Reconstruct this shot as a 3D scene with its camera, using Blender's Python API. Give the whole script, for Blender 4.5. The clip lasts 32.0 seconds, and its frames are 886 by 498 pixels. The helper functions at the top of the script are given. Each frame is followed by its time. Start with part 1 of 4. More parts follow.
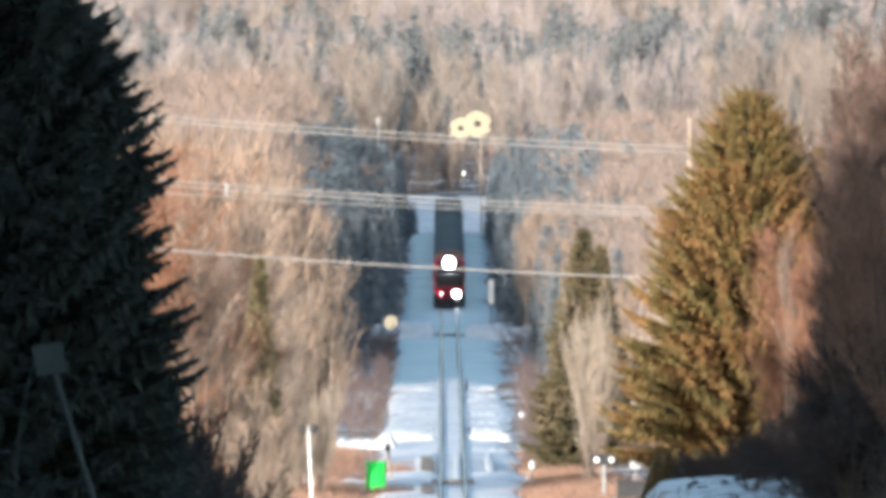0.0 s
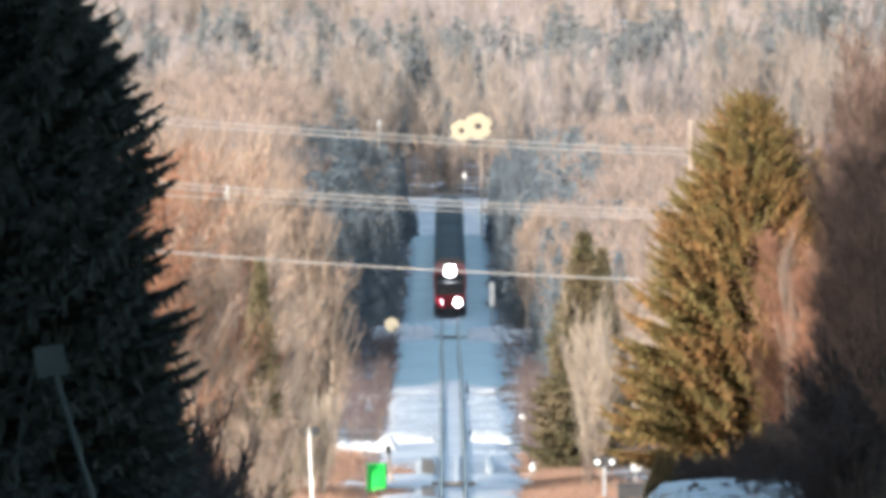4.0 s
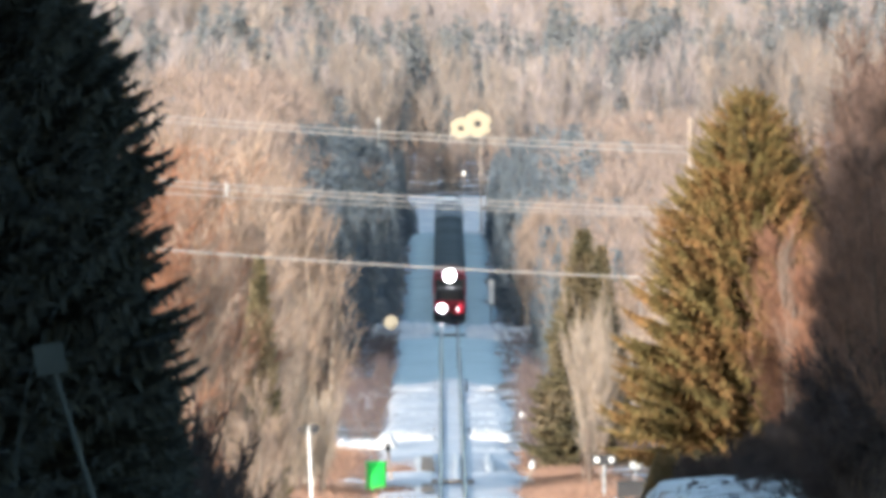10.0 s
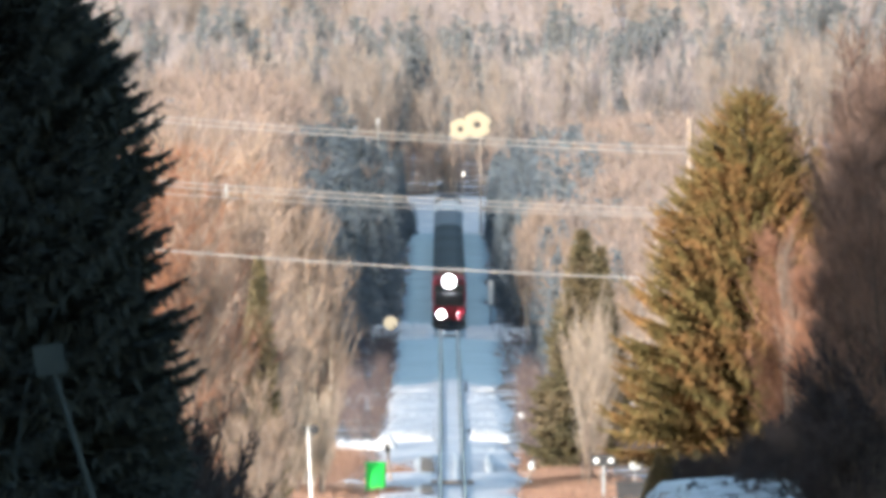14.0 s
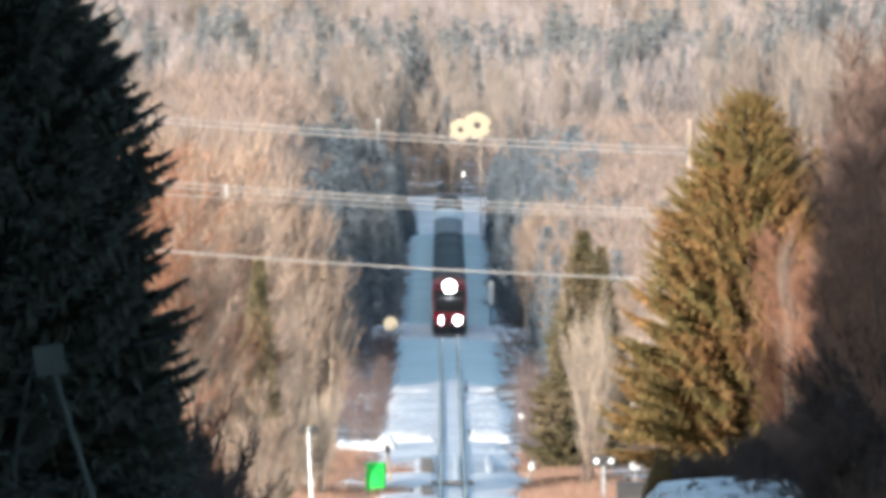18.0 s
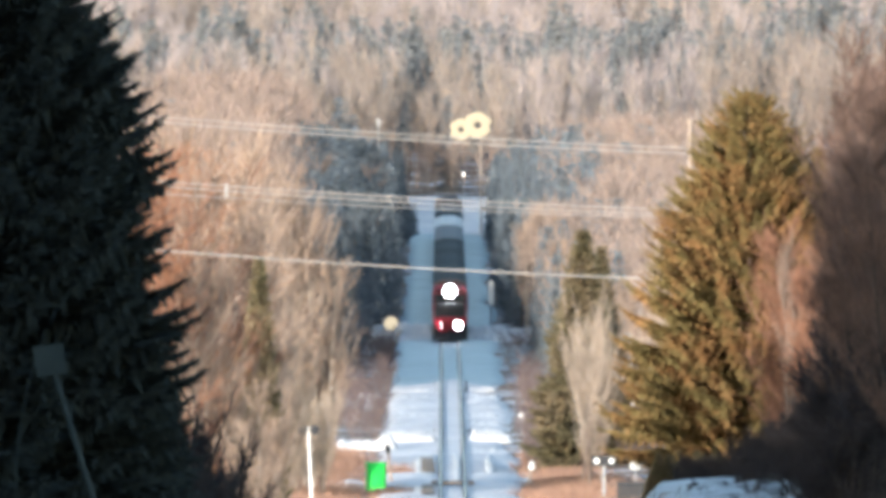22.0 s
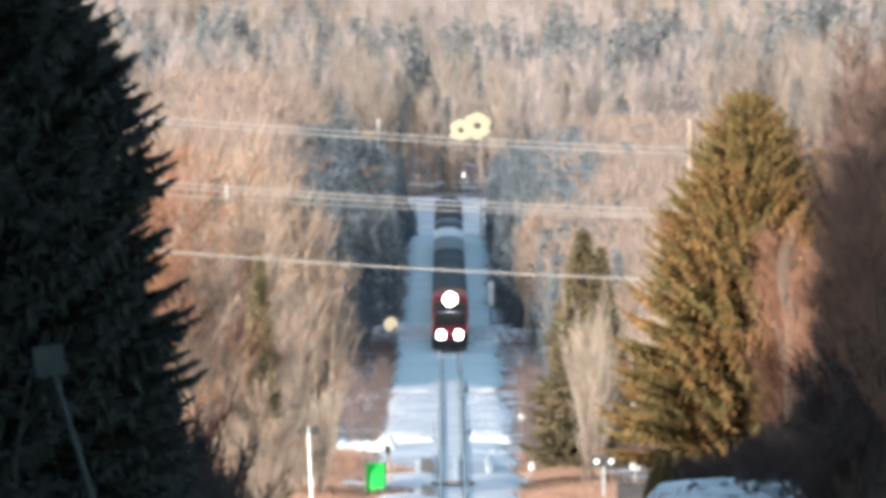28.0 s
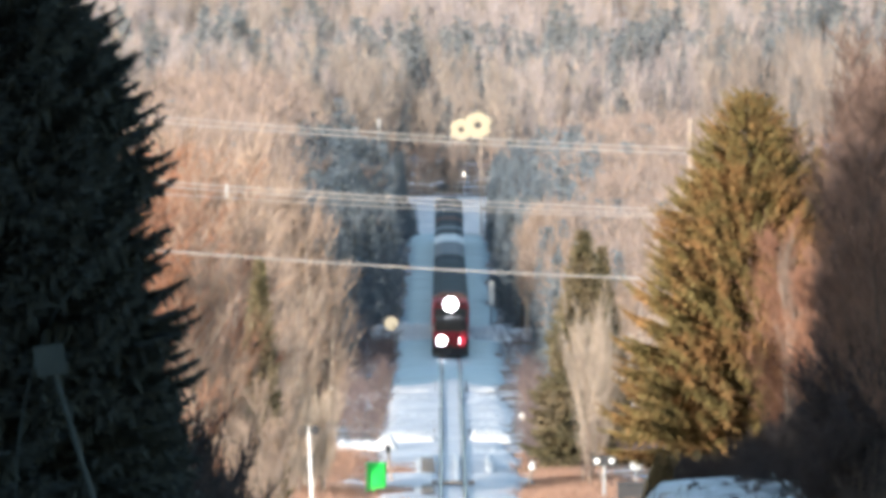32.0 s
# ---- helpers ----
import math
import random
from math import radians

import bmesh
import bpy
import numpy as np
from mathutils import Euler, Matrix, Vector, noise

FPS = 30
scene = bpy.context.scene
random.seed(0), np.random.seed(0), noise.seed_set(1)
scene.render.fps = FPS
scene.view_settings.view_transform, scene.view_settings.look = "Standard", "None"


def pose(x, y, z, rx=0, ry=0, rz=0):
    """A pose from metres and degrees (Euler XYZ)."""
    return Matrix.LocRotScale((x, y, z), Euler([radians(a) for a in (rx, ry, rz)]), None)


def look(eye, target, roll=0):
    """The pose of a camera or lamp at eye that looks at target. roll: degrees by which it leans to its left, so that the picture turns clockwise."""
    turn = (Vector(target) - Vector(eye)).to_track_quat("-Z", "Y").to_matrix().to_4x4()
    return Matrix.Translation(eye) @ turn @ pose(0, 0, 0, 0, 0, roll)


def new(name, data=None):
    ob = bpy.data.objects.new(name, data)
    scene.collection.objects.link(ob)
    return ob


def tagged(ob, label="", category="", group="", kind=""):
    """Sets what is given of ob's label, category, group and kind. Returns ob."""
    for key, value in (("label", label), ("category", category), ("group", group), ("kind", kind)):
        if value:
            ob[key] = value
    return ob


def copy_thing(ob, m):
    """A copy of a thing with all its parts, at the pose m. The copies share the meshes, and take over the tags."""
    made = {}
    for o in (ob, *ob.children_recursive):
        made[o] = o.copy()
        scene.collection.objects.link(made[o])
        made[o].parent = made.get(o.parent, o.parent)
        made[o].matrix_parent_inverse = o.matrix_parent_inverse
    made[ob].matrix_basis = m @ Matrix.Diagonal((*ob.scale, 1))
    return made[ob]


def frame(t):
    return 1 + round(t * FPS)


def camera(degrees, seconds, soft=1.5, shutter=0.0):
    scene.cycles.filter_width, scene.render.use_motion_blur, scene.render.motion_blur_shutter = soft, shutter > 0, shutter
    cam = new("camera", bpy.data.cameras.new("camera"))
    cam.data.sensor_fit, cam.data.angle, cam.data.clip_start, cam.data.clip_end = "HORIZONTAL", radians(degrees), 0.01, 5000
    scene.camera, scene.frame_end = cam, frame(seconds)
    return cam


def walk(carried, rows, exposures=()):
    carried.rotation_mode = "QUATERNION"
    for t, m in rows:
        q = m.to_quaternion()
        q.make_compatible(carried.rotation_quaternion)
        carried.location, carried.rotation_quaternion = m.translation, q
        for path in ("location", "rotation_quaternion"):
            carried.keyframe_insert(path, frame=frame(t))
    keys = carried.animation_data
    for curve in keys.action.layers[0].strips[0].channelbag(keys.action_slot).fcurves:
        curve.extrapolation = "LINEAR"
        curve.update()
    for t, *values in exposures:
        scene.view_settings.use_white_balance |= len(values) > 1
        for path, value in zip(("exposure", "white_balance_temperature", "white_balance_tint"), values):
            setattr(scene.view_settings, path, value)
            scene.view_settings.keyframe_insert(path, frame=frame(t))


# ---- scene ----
cam = camera(2.0, 32.0, soft=4.8)
# The tripod stands still but shivers a little: seconds, millidegrees right, millidegrees up.
SHIVER = [(0, 0.25, -2.12), (0.5, 0.25, -0.19), (1, -0.11, 0.52), (1.5, -1.39, 1.8), (2, -1, 0.72), (2.5, -0.27, 0.37), (3, -0.46, -1.07), (3.5, -1.55, 3.04), (5.5, 0.43, -2.13), (6, 0.6, -5.33), (6.5, -0.09, -3.54), (7, 0.09, -2.12), (7.5, -0.63, -0.89), (8, 0.42, -1.94), (8.5, 0.26, -1.07), (9, 0.09, -0.37), (9.5, -0.27, -0.9), (10, -0.1, -2.12), (10.5, -0.63, 1.07), (11, 0.25, 0.89), (11.5, 0.61, 0.53), (12, -0.47, -0.2), (12.5, 0.41, -3.01), (13, 0.63, -2.13), (13.5, -0.11, 0), (14, 0.98, -0.37), (14.5, 2.9, -0.71), (16.5, 2.2, -1.79), (17, 2.02, -2.31), (17.5, 1.49, 1.8), (18, 0.79, 0.7), (18.5, 0.43, -0.19), (19, 0.24, -0.88), (19.5, -0.12, -2.12), (20, -0.84, 1.26), (20.5, 0.61, 0.36), (21, -0.28, -0.54), (21.5, 0.08, 1.81), (22, 0.09, 0.36), (22.5, -0.1, 2.33), (23, -1.73, -0.36), (23.5, -1.55, 0.72), (24, -1.19, 0.35), (24.5, -0.83, 0.88), (25, 1.14, 1.43), (25.5, 0.09, 3.04), (27.5, -0.11, 1.96), (28, 0.42, 1.77), (28.5, -0.1, 1.41), (29, -0.28, 0.71), (29.5, 0.23, 1.79), (30, -0.11, 2.15), (30.5, -0.28, 2.16), (31, -0.83, 1.07), (31.5, 0.08, 1.6), (32, -0.47, 0.54)]
walk(cam, [(t, pose(0, 0, 0, 90 + u / 1000, 0, -r / 1000)) for t, r, u in SHIVER], exposures=[(0, 1.65, 5900, 10), (32, 1.65, 5900, 10)])

# ---- light ----
SUN_EL, SUN_AZ = radians(8.5), radians(27)
world = bpy.data.worlds.new("world")
scene.world = world
world.use_nodes = True
sky = world.node_tree.nodes.new("ShaderNodeTexSky")
sky.sky_type, sky.sun_disc = "NISHITA", False
sky.sun_elevation, sky.sun_rotation = SUN_EL, math.pi + SUN_AZ
world.node_tree.links.new(sky.outputs[0], world.node_tree.nodes["Background"].inputs[0])
world.node_tree.nodes["Background"].inputs[1].default_value = 0.15
sun_at = Vector((-math.sin(SUN_AZ) * math.cos(SUN_EL), -math.cos(SUN_AZ) * math.cos(SUN_EL), math.sin(SUN_EL)))
sun_data = bpy.data.lights.new("sun", "SUN")
sun_data.energy, sun_data.angle, sun_data.color = 2.9, radians(0.5), (1.0, 0.91, 0.8)
sun = new("sun", sun_data)
sun.matrix_world = look(sun_at * 100, (0, 0, 0))


# ---- materials ----
def material(name, color, second=None, rough=0.85, scale=1.0, metal=0.0, bump=0.0, random_tone=0.0, island=0.0, emit=None, spec=0.3, mix=(0.4, 0.6), gloss=0.0):
    m = bpy.data.materials.new(name)
    m.use_nodes = True
    n, l = m.node_tree.nodes, m.node_tree.links
    b = n["Principled BSDF"]
    b.inputs["Roughness"].default_value, b.inputs["Metallic"].default_value = rough, metal
    b.inputs["Specular IOR Level"].default_value = spec
    b.inputs["Base Color"].default_value = (*color, 1)
    if emit:
        b.inputs["Emission Color"].default_value = (*emit[:3], 1)
        b.inputs["Emission Strength"].default_value = emit[3]
        return m
    pos = n.new("ShaderNodeTexCoord").outputs["Object"]
    big, fine = n.new("ShaderNodeTexNoise"), n.new("ShaderNodeTexNoise")
    for tex, s in ((big, scale), (fine, scale * 9)):
        tex.inputs["Scale"].default_value, tex.inputs["Detail"].default_value = s, 5
        l.new(pos, tex.inputs["Vector"])
    blend = n.new("ShaderNodeMath")
    blend.operation = "MULTIPLY_ADD"
    l.new(fine.outputs["Fac"], blend.inputs[0])
    blend.inputs[1].default_value = 0.35
    l.new(big.outputs["Fac"], blend.inputs[2])
    ramp = n.new("ShaderNodeMapRange")
    ramp.inputs["From Min"].default_value, ramp.inputs["From Max"].default_value = mix[0] + 0.175, mix[1] + 0.175
    l.new(blend.outputs[0], ramp.inputs["Value"])
    two = n.new("ShaderNodeMix")
    two.data_type = "RGBA"
    two.inputs["A"].default_value = (*color, 1)
    two.inputs["B"].default_value = (*(second or [c * 0.75 for c in color]), 1)
    l.new(ramp.outputs[0], two.inputs["Factor"])
    out = two.outputs["Result"]
    for amount, node, socket in ((random_tone, "ShaderNodeObjectInfo", "Random"), (island, "ShaderNodeNewGeometry", "Random Per Island")):
        if amount:
            tone, hsv = n.new("ShaderNodeMapRange"), n.new("ShaderNodeHueSaturation")
            l.new(n.new(node).outputs[socket], tone.inputs["Value"])
            tone.inputs["To Min"].default_value, tone.inputs["To Max"].default_value = 1 - amount, 1 + amount
            l.new(tone.outputs[0], hsv.inputs["Value"])
            l.new(out, hsv.inputs["Color"])
            out = hsv.outputs[0]
    l.new(out, b.inputs["Base Color"])
    if bump:
        bp = n.new("ShaderNodeBump")
        bp.inputs["Strength"].default_value, bp.inputs["Distance"].default_value = bump, 0.1
        l.new(blend.outputs[0], bp.inputs["Height"])
        l.new(bp.outputs[0], b.inputs["Normal"])
    return m


SNOW = material("snow", (0.66, 0.63, 0.585), (0.53, 0.52, 0.51), 0.6, 0.25, bump=0.3)
# Snow in the cutting: the shade's dimness and blue are part of this colour.
SHADED_SNOW = material("shaded_snow", (0.28, 0.37, 0.4), (0.2, 0.275, 0.305), 0.5, 0.22, bump=0.3)
THIN_SNOW = material("thin_snow", (0.42, 0.49, 0.52), (0.05, 0.042, 0.04), 0.7, 0.9, bump=0.4, mix=(0.52, 0.58))
# Lighter copy for the nearer bed: its sunlight is put into the colour.
SUNLIT_SNOW = material("sunlit_snow", (0.66, 0.64, 0.625), (0.5, 0.49, 0.49), 0.7, 0.2, bump=0.3)
GROUND = material("forest_floor", (0.17, 0.12, 0.085), (0.62, 0.63, 0.66), 0.9, 0.16, bump=0.4, mix=(0.5, 0.62))
GRAVEL = material("gravel", (0.33, 0.24, 0.17), (0.2, 0.15, 0.11), 0.9, 0.8, bump=0.5)
BALLAST = material("ballast", (0.085, 0.08, 0.08), (0.05, 0.048, 0.048), 0.9, 1.5, bump=0.5)
RAIL = material("rail_steel", (0.42, 0.41, 0.4), (0.3, 0.28, 0.26), 0.3, 2.0, metal=0.9)
TIE = material("creosoted_wood", (0.09, 0.07, 0.055), (0.05, 0.04, 0.035), 0.9, 2.0)
SPRUCE = material("spruce_needles", (0.148, 0.112, 0.041), (0.225, 0.12, 0.047), 0.8, 0.7, random_tone=0.1, island=0.25, spec=0.15, mix=(0.42, 0.62))
SPRUCE_OLIVE = material("olive_needles", (0.125, 0.108, 0.055), (0.17, 0.13, 0.075), 0.8, 0.5, random_tone=0.2, island=0.3)
# Needles darkened: part of the near trees' deep shade is in this colour.
SPRUCE_SHADE = material("shade_dark_needles", (0.044, 0.055, 0.053), (0.041, 0.052, 0.051), 0.95, 0.5, random_tone=0.1, island=0.06, spec=0.05)
# Far needles made paler and bluer: distance haze is put into the colour.
SPRUCE_HAZE = material("haze_blue_needles", (0.15, 0.162, 0.168), (0.17, 0.18, 0.184), 0.85, 0.5, random_tone=0.1, island=0.14, spec=0.1)
# Near-black twigs: the shade lying on the brush is put into their colour.
TWIG_SHADE = material("shade_dark_twigs", (0.04, 0.034, 0.034), (0.026, 0.023, 0.024), 0.9, 0.4, island=0.25)
# Lifted and blued too, for the haze over the trees along the line.
LINE_HAZE_NEEDLES = material("haze_grey_needles", (0.148, 0.175, 0.195), (0.125, 0.148, 0.167), 0.85, 0.5, random_tone=0.06, island=0.1, spec=0.1)
BARK = material("spruce_bark", (0.16, 0.11, 0.08), (0.09, 0.07, 0.055), 0.9, 3.0, bump=0.5)
BIRCH = material("birch_bark", (0.5, 0.42, 0.34), (0.3, 0.24, 0.19), 0.8, 2.0, bump=0.2, random_tone=0.15)
ALDER = material("grey_brown_bark", (0.3, 0.22, 0.17), (0.2, 0.14, 0.11), 0.9, 2.0, random_tone=0.15)
TWIG_TAN = material("tan_twigs", (0.3, 0.222, 0.168), (0.232, 0.17, 0.13), 0.85, 0.4, random_tone=0.2, island=0.3)
TWIG_RED = material("reddish_twigs", (0.31, 0.152, 0.088), (0.225, 0.11, 0.067), 0.85, 0.4, random_tone=0.2, island=0.3)
TWIG_PALE = material("pale_willow_twigs", (0.365, 0.296, 0.231), (0.287, 0.226, 0.174), 0.85, 0.4, random_tone=0.15, island=0.25)
TWIG_FAR = material("pinkish_birch_twigs", (0.322, 0.276, 0.26), (0.255, 0.218, 0.21), 0.85, 0.02, random_tone=0.2, island=0.12)
TWIG_DARK = material("purple_brown_twigs", (0.112, 0.084, 0.085), (0.073, 0.058, 0.06), 0.85, 0.4, random_tone=0.15, island=0.25)
TWIG_BROWN = material("brown_twigs", (0.19, 0.115, 0.082), (0.135, 0.085, 0.064), 0.85, 0.4, random_tone=0.2, island=0.3)
TWIG_WARM = material("warm_tan_twigs", (0.295, 0.248, 0.21), (0.235, 0.196, 0.168), 0.85, 0.03, island=0.2)
GRASS = material("dry_grass", (0.3, 0.18, 0.125), (0.22, 0.13, 0.09), 0.9, 0.5, island=0.3)
RED = material("red_paint", (0.32, 0.013, 0.03), (0.25, 0.01, 0.024), 0.45, 0.8)
BLACK = material("black_paint", (0.018, 0.018, 0.02), (0.03, 0.03, 0.032), 0.5, 1.0)
GREY = material("grey_paint", (0.34, 0.35, 0.35), (0.25, 0.26, 0.26), 0.6, 0.6)
GREY_ROOF = material("weathered_grey_roof", (0.2, 0.22, 0.23), (0.14, 0.16, 0.17), 0.9, 0.6, spec=0.05)
DARK = material("dark_weathered_steel", (0.055, 0.07, 0.074), (0.04, 0.048, 0.052), 0.9, 0.5, random_tone=0.2, spec=0.05)
BROWN = material("oxide_brown_paint", (0.17, 0.1, 0.08), (0.11, 0.07, 0.06), 0.9, 0.6, random_tone=0.15, spec=0.05)
TEAL = material("faded_green_paint", (0.12, 0.16, 0.16), (0.08, 0.11, 0.11), 0.6, 0.6, random_tone=0.15)
WHITE = material("white_paint", (0.8, 0.79, 0.76), (0.66, 0.64, 0.6), 0.5, 1.0)
PALE = material("pale_grey_paint", (0.5, 0.53, 0.52), (0.4, 0.43, 0.43), 0.6, 0.6)
GLASS = material("dark_glass", (0.02, 0.025, 0.03), (0.03, 0.035, 0.04), 0.08, 1.0, spec=0.6)
GREEN = material("bright_green_plastic", (0.04, 0.6, 0.08), (0.03, 0.5, 0.06), 0.4, 0.8)
GREEN_PAINT = material("green_paint", (0.02, 0.25, 0.1), (0.02, 0.2, 0.08), 0.5, 1.0)
ALUMINIUM = material("aluminium", (0.34, 0.32, 0.3), (0.27, 0.255, 0.24), 0.6, 1.0)
SIGN_BACK = material("dull_sign_metal", (0.03, 0.045, 0.046), (0.024, 0.037, 0.038), 0.8, 2.0)
LINE_TWIG = material("brownish_birch_twigs", (0.25, 0.19, 0.158), (0.19, 0.147, 0.125), 0.85, 0.03, random_tone=0.2, island=0.25)
TREATED = material("weathered_pole_wood", (0.3, 0.24, 0.19), (0.2, 0.16, 0.13), 0.9, 1.5, bump=0.3)
LAMP = material("lit_headlight", (1, 1, 1), emit=(1.0, 0.97, 0.95, 7.0))
YELLOW_GLOW = material("signal_and_marker_glow", (0.1, 0.08, 0.04), emit=(1.0, 0.8, 0.52, 0.29))


# ---- mesh helpers ----
def rng(seed):
    return np.random.default_rng(seed)


def raw(name, verts, faces, mat, smooth=False):
    """A mesh from arrays; faces all have the same number of corners."""
    v, f = np.asarray(verts, np.float32), np.asarray(faces, np.int32)
    me = bpy.data.meshes.new(name)
    me.vertices.add(len(v))
    me.vertices.foreach_set("co", v.ravel())
    me.loops.add(f.size)
    me.loops.foreach_set("vertex_index", f.ravel())
    me.polygons.add(len(f))
    me.polygons.foreach_set("loop_start", np.arange(0, f.size, f.shape[1], dtype=np.int32))
    me.update(calc_edges=True)
    me.polygons.foreach_set("use_smooth", np.full(len(f), smooth))
    me.materials.append(mat)
    return me


def part(name, bm, mat, parent=None, label="", smooth=False):
    me = bpy.data.meshes.new(name)
    bm.to_mesh(me)
    bm.free()
    me.materials.append(mat)
    for p in me.polygons:
        p.use_smooth = smooth
    ob = new(name, me)
    ob.parent = parent
    return tagged(ob, label)


def box(x0, x1, y0, y1, z0, z1, bevel=0.0, bm=None):
    """A box with bevelled edges, added to bm."""
    bm = bm or bmesh.new()
    made = bmesh.ops.create_cube(bm, size=1)["verts"]
    for v in made:
        v.co = ((x0 + x1) / 2 + v.co.x * (x1 - x0), (y0 + y1) / 2 + v.co.y * (y1 - y0), (z0 + z1) / 2 + v.co.z * (z1 - z0))
    if bevel:
        edges = list({e for v in made for e in v.link_edges})
        bmesh.ops.bevel(bm, geom=edges, offset=bevel, segments=2, affect="EDGES", profile=0.6)
    return bm


def rod(a, b, r0, r1=None, sides=10, bm=None):
    """A tapered round bar from a to b."""
    bm = bm or bmesh.new()
    a, b = Vector(a), Vector(b)
    made = bmesh.ops.create_cone(bm, cap_ends=True, segments=sides, radius1=r0, radius2=r0 if r1 is None else r1, depth=(b - a).length)["verts"]
    bmesh.ops.transform(bm, verts=made, matrix=Matrix.Translation((a + b) / 2) @ (b - a).to_track_quat("Z", "Y").to_matrix().to_4x4())
    return bm


def thing(name, at, label, category, group="", turn=0.0):
    ob = new(name)
    ob.matrix_basis = pose(*at, 0, 0, turn)
    return tagged(ob, label, category, group)


# ---- the lie of the land: the track dips through a sag and climbs towards the wooded hill ----
LINE_X = 0.62
KNOTS = ((-400, -2.2), (0, -2.2), (400, -7.4), (800, -12.6), (1150, -16.4), (1400, -16.4), (1560, -15.0), (1903, -11.75), (2139, -9.1), (2402, -6.95),
         (2495, -6.0), (2700, -3.0), (2900, 1.0), (3100, 1.6), (3440, 2.3), (5400, 2.3))
_fine = np.arange(-400, 5401, 10.0)
_raw = np.interp(_fine, *zip(*KNOTS))
_line = np.convolve(np.pad(_raw, 4, mode="edge"), np.ones(9) / 9, "valid")


def rail_z(d):
    """The height of the rails d metres down the line."""
    return np.interp(d, _fine, _line)


def step(a, b, x):
    u = np.clip((np.asarray(x, float) - a) / (b - a), 0, 1)
    return u * u * (3 - 2 * u)


def ground_z(x, d):
    x, d = np.asarray(x, float), np.asarray(d, float)
    side = np.maximum(0, np.abs(x - LINE_X) - 5.5)
    z = rail_z(d) - 0.5 + 0.05 * np.minimum(side, 80)
    z = z + 5.6 * np.exp(-((d - 900) / 170) ** 2) * step(4.5, 7.5, x) + 3.2 * np.exp(-((d - 420) / 120) ** 2) * step(3.5, 6, -x)
    z = z + 5.3 * step(3405, 3465, d) + 0.042 * np.maximum(0, d - 3465)
    # a wooded hill on the sunny side, unseen, added to keep the near end in shade
    z = z + 9 * step(0, 14, -x - 0.0175 * np.maximum(d, 0) - 1) * step(180, 300, d) * (1 - step(720, 840, d))
    return z + 0.25 * np.sin(x * 0.31 + d * 0.05) * np.sin(d * 0.083 - x * 0.11) * step(2, 7, side)


def make_ground():
    near = np.arange(-45, 45.1, 1.5)
    far = np.array([52, 65, 85, 115, 160, 230, 350, 550, 900, 1500, 2600])
    xs, ds = np.concatenate([-far[::-1], near, far]), np.concatenate([np.arange(-1500, -300, 150), np.arange(-300, 5000, 10)])
    gx, gd = np.meshgrid(xs, ds)
    v = np.stack([gx, gd, ground_z(gx, gd)], -1).reshape(-1, 3)
    n = len(xs)
    i = (np.arange(len(ds) - 1)[:, None] * n + np.arange(n - 1)).ravel()
    ob = new("ground", raw("ground", v, np.stack([i, i + 1, i + n + 1, i + n], 1), GROUND, True))
    tagged(ob, "brown forest floor with patches of old snow", "ground", kind="structure")


def strip(name, mat, d0, d1, left, right, lift, crown, label, category, seed, every=3.0, across=9, wobble=0.5, drifts=0.0, rim=0.3):
    """A sheet along the line with uneven edges, lift over the ground's bed and a rounded crown, its rims sunk into the ground."""
    r, ds, us = rng(seed), np.arange(d0, d1 + 0.1, every), np.linspace(-1, 1, across)
    edge = [np.convolve(r.normal(0, wobble * 3, len(ds) + 20), np.ones(21) / 21, "valid") + np.convolve(r.normal(0, wobble * 0.6, len(ds) + 4), np.ones(5) / 5, "valid") for _ in range(2)]
    gx = LINE_X + (left + edge[0])[:, None] * (1 - us) / 2 + (right + edge[1])[:, None] * (1 + us) / 2
    gd = np.repeat(ds[:, None], across, 1)
    z = rail_z(gd) - 0.5 + lift + crown * (1 - us ** 2) + r.normal(0, 0.015, gx.shape)
    drift = np.convolve(r.normal(0, 1, len(ds) + 6), np.ones(7) / 7, "valid")[:, None] * drifts
    z += drift * step(1.2, 2.2, np.abs(gx - LINE_X))
    z[:, 0] -= rim
    z[:, -1] -= rim
    z[0] -= rim
    z[-1] -= rim
    i = (np.arange(len(ds) - 1)[:, None] * across + np.arange(across - 1)).ravel()
    ob = new(name, raw(name, np.stack([gx, gd, z], -1).reshape(-1, 3), np.stack([i, i + 1, i + across + 1, i + across], 1), mat, True))
    return tagged(ob, label, category, kind="structure")


# ---- trees ----
def tube(path, radii, sides):
    """Rings round a path: vertices and quads."""
    p, k = np.asarray(path, float), len(path)
    way = np.gradient(p, axis=0)
    way /= np.linalg.norm(way, axis=1)[:, None] + 1e-9
    ref = np.where(np.abs(way[:, 2:3]) > 0.9, [[1.0, 0, 0]], [[0, 0, 1.0]])
    u = np.cross(way, ref)
    u /= np.linalg.norm(u, axis=1)[:, None]
    w = np.cross(way, u)
    a = np.arange(sides) * 2 * np.pi / sides
    v = p[:, None] + np.asarray(radii)[:, None, None] * (np.cos(a)[None, :, None] * u[:, None] + np.sin(a)[None, :, None] * w[:, None])
    i = np.arange(k - 1)[:, None] * sides + np.arange(sides)
    j = np.arange(k - 1)[:, None] * sides + (np.arange(sides) + 1) % sides
    return v.reshape(-1, 3), np.stack([i, j, j + sides, i + sides], -1).reshape(-1, 4)


def joined(pieces):
    vs, fs, n = [], [], 0
    for v, f in pieces:
        vs.append(v)
        fs.append(f + n)
        n += len(v)
    return np.concatenate(vs), np.concatenate(fs)


